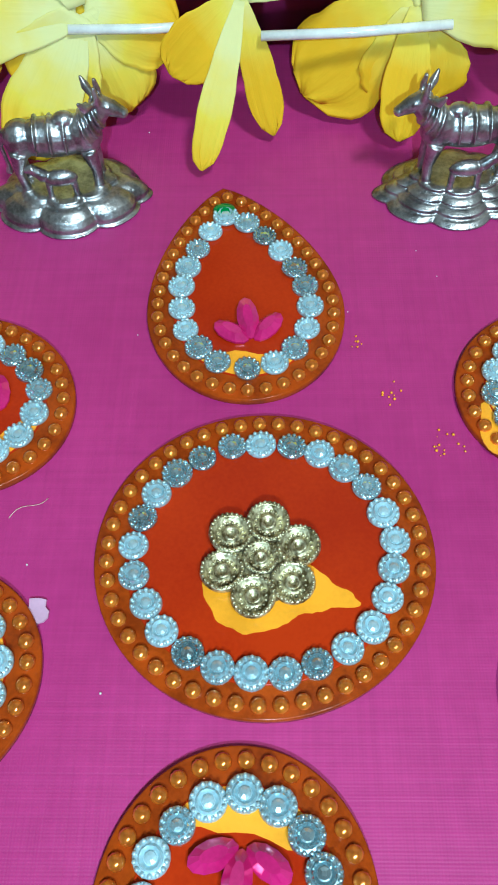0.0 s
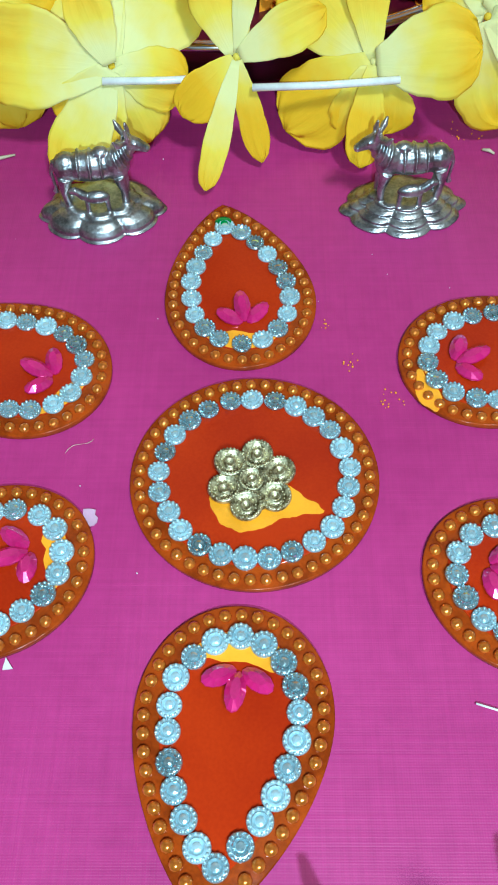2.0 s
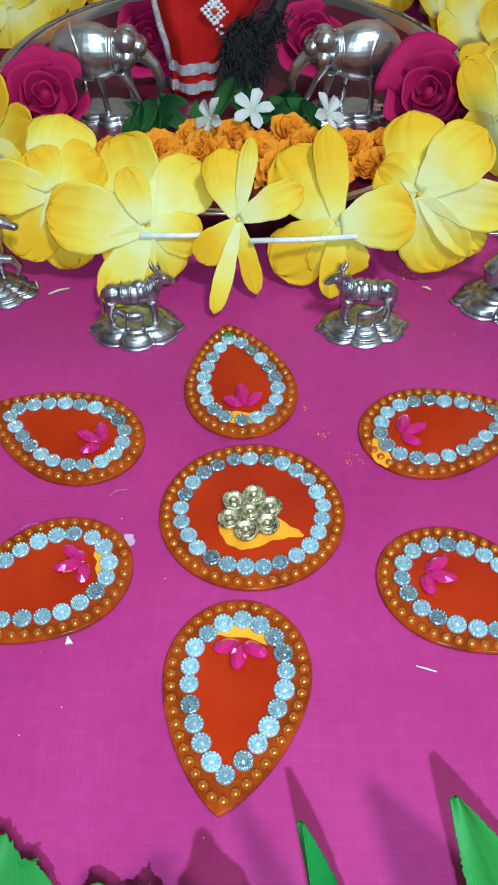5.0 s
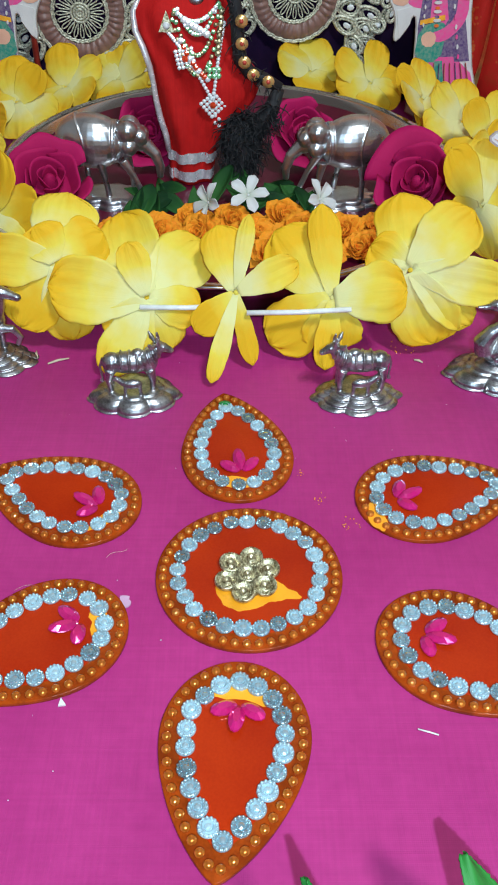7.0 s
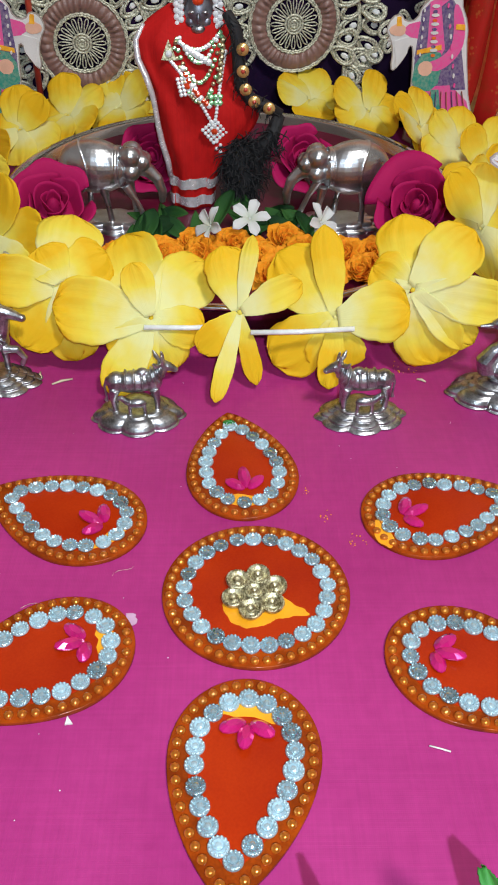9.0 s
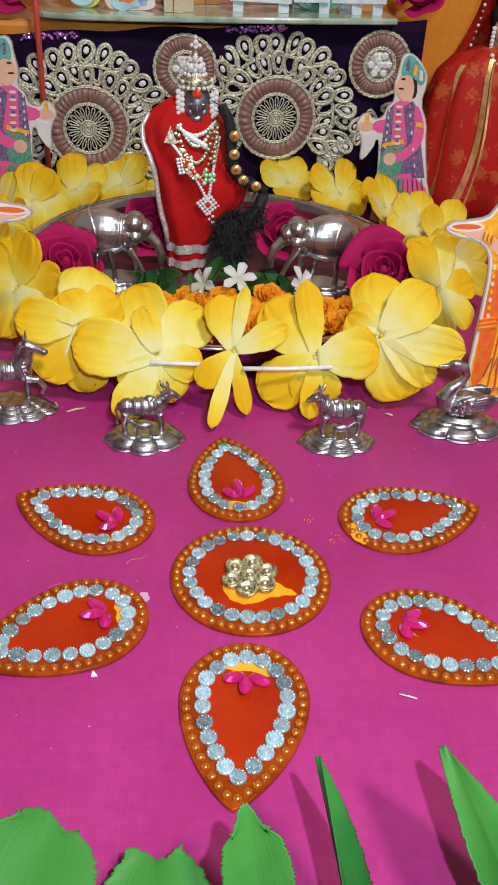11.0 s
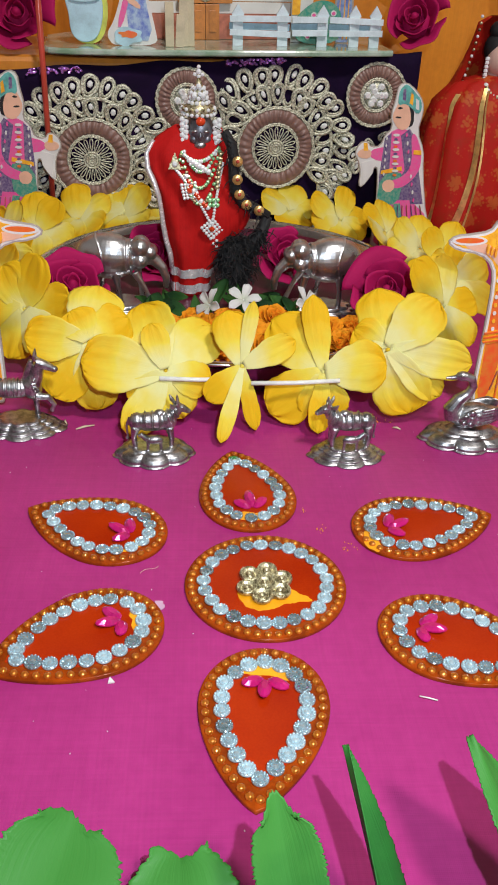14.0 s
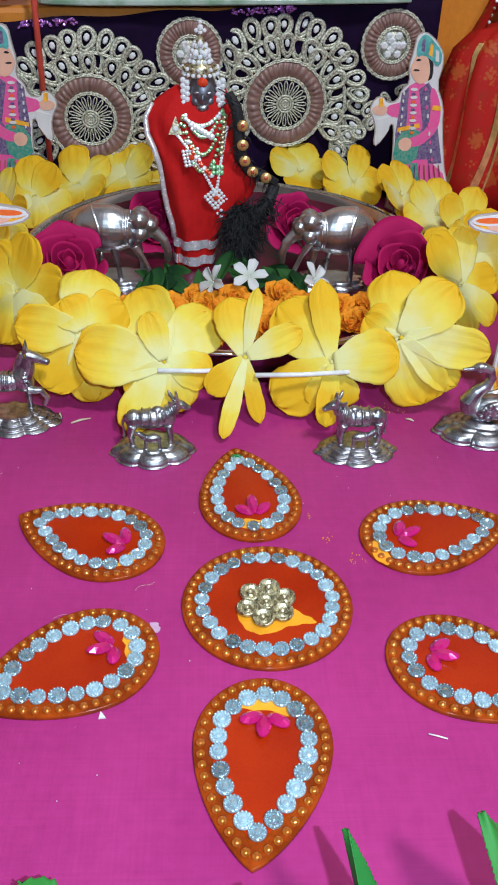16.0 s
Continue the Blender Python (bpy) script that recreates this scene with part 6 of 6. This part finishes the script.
for a0, a1, zt, zb, wd in ((3.70, 3.75, 0.170, 0.02, 0.10), (4.28, 4.20, 0.178, 0.03, 0.09), (4.36, 4.30, 0.176, 0.02, 0.03)):
    vs, fs = [], []
    for i in range(25):
        t = i / 24
        a, z = a0 + (a1 - a0) * t + 0.12 * math.sin(3 * t), zt + (zb - zt) * t
        for e in (-0.5, 0.5):
            vs.append(doll_front(a + e * wd, z))
    fs = [(2 * i, 2 * i + 1, 2 * i + 3, 2 * i + 2) for i in range(24)]
    s.add(vs, fs, GOLDRIBBON)
s.tube([(0, 0, 0.178), (0, -0.002, 0.195)], [0.012, 0.010], DOLLSKIN, 12)
s.ball((0, -0.006, 0.206), (0.0155, 0.0160, 0.0190), DOLLSKIN, None, 20, 14)
s.ball((0, 0.000, 0.215), (0.0180, 0.0165, 0.0185), BLACK, None, 18, 12)
s.ball((-0.002, 0.0, 0.232), (0.013, 0.013, 0.011), BLACK)
vs, fs = [], []
for i in range(14):
    t = i / 13
    for j in range(17):
        a = -0.25 + (math.pi + 0.5) * j / 16
        rr, z = 0.026 + 0.030 * t ** 1.6, 0.246 - 0.085 * t
        if i == 0:
            rr = 0.016
        vs.append((rr * math.cos(a) * (1 + 0.05 * math.sin(9 * a)), 0.004 + rr * math.sin(a) * 0.8, z))
for i in range(13):
    for j in range(16):
        fs.append((i * 17 + j, i * 17 + j + 1, (i + 1) * 17 + j + 1, (i + 1) * 17 + j))
s.add(vs, fs, BROCADE)
for i in range(14):
    t = i / 13
    s.ball((-0.028 - 0.016 * t ** 1.5, -0.003, 0.246 - 0.085 * t), 0.0018, PEARL if i % 3 == 0 else GOLD, None, 7, 5)
for sd in (-1, 1):
    for k in range(6):
        s.ball((sd * 0.0170, -0.010, 0.205 - 0.004 * k), 0.0026, PEARL, None, 7, 5, False)
for k in range(15):
    a = math.pi * k / 14
    s.ball((0.019 * math.cos(a), -0.022 - 0.010 * math.sin(a), 0.180 - 0.012 * math.sin(a)), 0.0030, GOLD if k % 2 else PEARL, None, 7, 5)
for k in range(3):
    s.ball((0.002, -0.040, 0.163 - 0.005 * k), 0.0028, PEARL, None, 7, 5, False)
s.lathe([(0.010, 0.250), (0.020, 0.258), (0.0205, 0.262), (0.0205, 0.266), (0.0235, 0.270), (0.0235, 0.284), (0.0205, 0.288), (0.0205, 0.293), (0.014, 0.296)], POTGREEN, 28, pose(0.010, 0.0, 0.004))
for z in (0.264, 0.2905):
    s.lathe([(0.0212, z - 0.0025), (0.0222, z), (0.0212, z + 0.0025)], GOLDRIBBON, 28, pose(0.010, 0.0, 0.004))
thing("doll", "doll in red brocade sari with gold ribbons, carrying a green pot", "doll", s, pose(0.292, 0.640, 0.0, 0, 0, 6))

thing("red_rod", "thin upright red plastic rod", "rod", Shape().tube([(-0.2025, 0.596, 0.0), (-0.2010, 0.596, 0.20), (-0.2000, 0.596, 0.42)], 0.0031, REDROD, 12))

ZB = 0.197
board_outline = smooth_outline([(-0.192, -0.010), (-0.10, -0.022), (0.168, -0.020), (0.172, -0.010), (0.172, 0.17), (-0.205, 0.17), (-0.205, 0.01)], 2)
TOP = BOX @ pose(0, 0, ZB, 0, -1.0, 0)
thing("display_board", "marbled pale green glossy board with a rounded end", "board", Shape().prism(board_outline, 0.0045, 0.0105, BOARD, None, 0.002), TOP)
ZT = 0.0107


def on_board(x, y, rz=0.0):
    return TOP @ pose(x, y, ZT, 0, 0, rz)


# picket fence
fence = thing("picket_fence", "small white and blue paper picket fence on the board", "fence", None, on_board(0, 0.0))
path = [(-0.004, 0.016), (0.050, 0.010), (0.088, 0.012), (0.092, 0.012), (0.128, 0.006), (0.162, 0.002)]


def fence_at(x):
    for (x0, y0), (x1, y1) in zip(path, path[1:]):
        if x <= x1:
            return y0 + (y1 - y0) * (x - x0) / (x1 - x0)
    return path[-1][1]


picket = Shape().prism([(-0.0055, 0), (0.0055, 0), (0.0055, 0.028), (0.0068, 0.031), (0.0, 0.041), (-0.0068, 0.031), (-0.0055, 0.028)], 0.0, 0.0025, FENCEPAINT, pose(0, 0, 0, 90)).mesh("picket")
for x in (0.004, 0.052, 0.096, 0.130, 0.152):
    part("picket", picket, fence, "", pose(x, fence_at(x) + 0.003, 0, lr.uniform(-3, 3), 0, lr.uniform(-6, 6)))
for x0, x1 in ((-0.005, 0.060), (0.062, 0.100), (0.103, 0.160)):
    y0, y1 = fence_at(x0), fence_at(x1)
    L, a = math.hypot(x1 - x0, y1 - y0), math.degrees(math.atan2(y1 - y0, x1 - x0))
    for z, h, mt in ((0.0105, 0.0062, FENCEPAINT), (0.0235, 0.0062, FENCEPAINT), (0.0160, 0.0065, FENCEBLUE)):
        dy = -0.0022 if mt is FENCEPAINT else 0.0042
        part("rail", Shape().box((0, -0.001, 0), (L, 0.001, h), mt, None, 0.0004), fence, "", pose(x0, y0 + dy, z, lr.uniform(-4, 4), lr.uniform(-1.5, 1.5), a))

# toy house
house = thing("toy_house", "white paper toy house with orange doors and a brick band", "toy house", None, on_board(0, 0.075))
for i in range(9):
    part("siding", Shape().box((-0.115, 0.0, 0.026 + 0.0125 * i), (0.092, 0.004, 0.0377 + 0.0125 * i), CARDWHITE, None, 0.0006), house)
part("brick_band", Shape().box((-0.117, -0.002, 0.0), (0.094, 0.004, 0.0255), BRICKRED, None, 0.0005), house, "brick-red printed band")
for x0, x1, y in ((-0.117, -0.113, 0.0), (0.090, 0.094, 0.0)):
    part("side_wall", Shape().box((x0, 0.0045, 0), (x1, 0.06, 0.138), CARDWHITE, None, 0.0005), house)
for x in (-0.042, -0.026):
    d = part("door", Shape().box((x, -0.008, 0.0), (x + 0.0155, -0.003, 0.036), DOORORANGE, None, 0.0006), house, "orange panelled door")
    part("door_panel", Shape().box((x + 0.004, -0.0095, 0.008), (x + 0.0115, -0.0078, 0.030), DOORORANGE, None, 0.0006), d)
s = Shape().prism([(-0.030, 0.0)] + [(0.030 * math.cos(math.pi * (1 - i / 16)), 0.026 * math.sin(math.pi * i / 16)) for i in range(1, 16)] + [(0.030, 0.0)], 0.0, 0.005, DOORORANGE, pose(-0.026, -0.003, 0.0375, 90), 0.0006)
part("arch", s, house, "orange fan-shaped arch over the door")
for i in range(5):
    a = radians(30 + 30 * i)
    part("arch_rib", Shape().tube([(-0.026, -0.0085, 0.0385), (-0.026 + 0.026 * math.cos(a), -0.0085, 0.0385 + 0.022 * math.sin(a))], 0.0009, WOODSTICK, 6), house)
part("window", Shape().box((-0.100, -0.002, 0.046), (-0.070, 0.0, 0.082), BRICKRED, None, 0.0005), house, "red framed window")

stick = Shape().box((-0.0045, -0.0012, 0), (0.0045, 0.0012, 0.052), WOODSTICK, None, 0.0008)
for x, y, k, t in ((-0.070, 0.004, 0.82, 0), (-0.060, 0.001, 0.60, 4), (-0.055, 0.006, 1.6, 0), (-0.048, 0.008, 1.9, 0)):
    thing("wooden_stick", "flat pale wooden stick standing as a pillar", "stick", stick, on_board(x, y, lr.uniform(-15, 15)) @ pose(0, 0, 0, 0, t, 0) @ Matrix.Diagonal((1, 1, k, 1)), "wooden stick pillars")
s = Shape().box((0.066, -0.0015, 0), (0.090, 0.0015, 0.11), CARDWHITE).box((0.0665, -0.0025, 0.028), (0.0755, -0.0015, 0.11), PRINTYELLOW)
s.prism(oval(0.083, 0.060, 0.005, 0.012), 0.0, 0.0008, CARDEDGE, pose(0, -0.0015, 0, 90))
thing("gate_card", "upright cream card strip with a yellow stripe", "card", s, on_board(0.002, 0.05))
s = Shape()
s.prism(smooth_outline([(0.070, 0), (0.122, 0), (0.122, 0.03), (0.114, 0.040), (0.106, 0.043), (0.098, 0.044), (0.088, 0.041), (0.078, 0.034), (0.068, 0.024)], 2), 0, 0.002, PRINTGREEN, pose(0, 0, 0, 90))
for x, z in ((0.078, 0.019), (0.090, 0.029), (0.101, 0.023), (0.112, 0.031), (0.096, 0.010), (0.084, 0.008), (0.113, 0.012)):
    s.prism(oval(x, z, 0.0032, 0.0030, 12), 0.002, 0.003, CARDWHITE, pose(0, 0, 0, 90))
    s.prism(oval(x, z, 0.0020, 0.0019, 10), 0.002, 0.0034, PRINTPINK, pose(0, 0, 0, 90))
thing("flower_bush_card", "printed card bush with pale pink flowers", "card", s, on_board(0.0, 0.035))
s = Shape().prism(smooth_outline([(0.108, 0), (0.136, 0), (0.132, 0.05), (0.128, 0.10), (0.116, 0.10), (0.113, 0.05)], 1), -0.0015, 0, CARDEDGE, pose(0, 0, 0, 90))
s.prism(smooth_outline([(0.110, 0.001), (0.134, 0.001), (0.130, 0.05), (0.126, 0.098), (0.118, 0.098), (0.115, 0.05)], 1), 0, 0.0006, PRINTBLUE, pose(0, 0, 0, 90))
for x in (0.1165, 0.122, 0.1265):
    s.prism([(x, 0.004), (x + 0.0016, 0.004), (x + 0.0008, 0.09)], 0, 0.001, PRINTYELLOW, pose(0, 0, 0, 90))
thing("blue_cutout", "flat card cutout in dark blue with gold lines", "cutout", s, on_board(0.004, 0.045))
# pale blue toy and glitter cutout
s = Shape().prism(smooth_outline([(-0.176, 0.010), (-0.168, 0.0), (-0.150, 0.0), (-0.140, 0.012), (-0.136, 0.038), (-0.142, 0.058), (-0.160, 0.064), (-0.176, 0.058), (-0.182, 0.044), (-0.178, 0.030)], 3), -0.001, 0.004, LIMEEDGE, pose(0, 0, 0, 90))
s.prism(smooth_outline([(-0.178, 0.012), (-0.170, 0.002), (-0.154, 0.002), (-0.145, 0.014), (-0.141, 0.038), (-0.147, 0.055), (-0.162, 0.061), (-0.176, 0.056), (-0.182, 0.044), (-0.178, 0.030)], 3), 0.0041, 0.0075, PALEBLUE, pose(0, 0, 0, 90), 0.001)
s.prism(smooth_outline([(-0.180, 0.040), (-0.142, 0.040), (-0.146, 0.056), (-0.162, 0.062), (-0.178, 0.056)], 3), 0.0076, 0.010, PALEBLUE, pose(0, 0, 0, 90), 0.001)
thing("blue_foam_toy", "pale blue rounded foam shape with a yellow-green edge", "toy", s, on_board(0.004, 0.024, -2))
s = Shape().prism(smooth_outline([(-0.138, 0.002), (-0.130, 0.0), (-0.088, 0.0), (-0.090, 0.014), (-0.098, 0.05), (-0.104, 0.095), (-0.122, 0.095), (-0.124, 0.05), (-0.134, 0.022), (-0.142, 0.012)], 2), -0.001, 0.001, CARDWHITE, pose(0, 0, 0, 90))
s.prism(smooth_outline([(-0.118, 0.006), (-0.092, 0.004), (-0.101, 0.05), (-0.106, 0.092), (-0.119, 0.092), (-0.121, 0.05)], 1), 0.001, 0.0016, PRINTBLUE, pose(0, 0, 0, 90))
s.prism(smooth_outline([(-0.131, 0.018), (-0.125, 0.018), (-0.116, 0.046), (-0.121, 0.050)], 1), 0.001, 0.0020, PRINTPINK, pose(0, 0, 0, 90))
s.prism(smooth_outline([(-0.120, 0.042), (-0.106, 0.034), (-0.105, 0.039), (-0.118, 0.048)], 1), 0.001, 0.0024, PRINTSKIN, pose(0, 0, 0, 90))
s.prism(blotch(-0.120, 0.009, 0.016, 0.008, 6), 0.001, 0.0028, PALEBLUE, pose(0, 0, 0, 90))
s.prism(blotch(-0.119, 0.011, 0.009, 0.0035, 9), 0.001, 0.0032, PRINTRED, pose(0, 0, 0, 90))
thing("glitter_cutout", "flat glittering cutout in blue, violet and pale green", "cutout", s, on_board(0.006, 0.014))

rose((-0.232, 0.640, 0.230), 0.038, (0.2, -0.9, 0.3), 5)
rose((0.200, 0.668, 0.236), 0.036, (-0.3, -0.8, 0.45), 6)
for px, py, a in ((-0.205, 0.675, 15), (0.205, 0.700, -10)):
    s = Shape()
    for k in range(4):
        b = radians(60 + 30 * k + a)

        def fn(u, v, b=b, k=k):
            w = 0.006 + 0.022 * u
            return (0.07 * u * math.cos(b) + w * v * math.sin(b), 0.012 * math.sin(5 * u + 4 * v + k), 0.09 * u * math.sin(b) - w * v * math.cos(b))
        s.sheet(fn, 10, 8, TULLE, 0.0003)
    s.tube([(-0.03, -0.008, 0.035), (0.045, -0.010, 0.060)], 0.0014, CLEARTUBE, 6)
    thing("ribbon_bow", "sheer pink ribbon bow behind the rose", "ribbon", s, pose(px, py, 0.245), "pink ribbon bows")

# ---------------- green cloth leaves at the near edge ----------------
stem_line = [(-0.34, -0.245, 0.016), (-0.2, -0.235, 0.018), (-0.1, -0.232, 0.018), (0.0, -0.235, 0.018), (0.1, -0.232, 0.018), (0.2, -0.24, 0.018), (0.34, -0.245, 0.016)]
spray = thing("leaf_garland", "string of bright green cloth leaves at the table edge", "leaf garland", None)
part("stem", Shape().tube(stem_line, 0.0025, LEAFCLOTH, 8), spray, "green stem")


def big_leaf(base, tip, width, roll, fold, seed, curl=0.0, blunt=0.0):
    b, t = Vector(base), Vector(tip)
    L = (t - b).length
    x = (t - b).normalized()
    up = Vector((0, 0, 1))
    y = up.cross(x).normalized()
    z = x.cross(y)
    m = Matrix.Translation(b) @ Matrix((x, y, z)).transposed().to_4x4() @ pose(0, 0, 0, roll)
    part("leaf", Shape().sheet(leaf_fn(L, width, 0.0, fold, seed, 0.045, curl, blunt), 120, 24, LEAFCLOTH, 0.0005), spray, "frayed green cloth leaf", m)


big_leaf((-0.100, -0.240, 0.012), (-0.086, -0.160, 0.025), 0.050, 8, 0.10, 1, 0.2, 0.85)
big_leaf((-0.040, -0.240, 0.012), (-0.0443, -0.175, 0.025), 0.044, -10, 0.12, 2, 0.1, 0.85)
big_leaf((0.004, -0.240, 0.012), (-0.0118, -0.1908, 0.075), 0.023, -10, 0.10, 3, -0.2, 1.0)
big_leaf((0.036, -0.240, 0.012), (0.0145, -0.168, 0.0750), 0.024, 50, 0.3, 4)
big_leaf((0.106, -0.236, 0.012), (0.0638, -0.1579, 0.0665), 0.034, 8, 0.2, 5, 0.1)
big_leaf((-0.160, -0.240, 0.012), (-0.165, -0.180, 0.040), 0.045, 8, 0.2, 6, 0.0, 0.6)
big_leaf((0.170, -0.240, 0.012), (0.185, -0.190, 0.040), 0.04, -15, 0.2, 7)
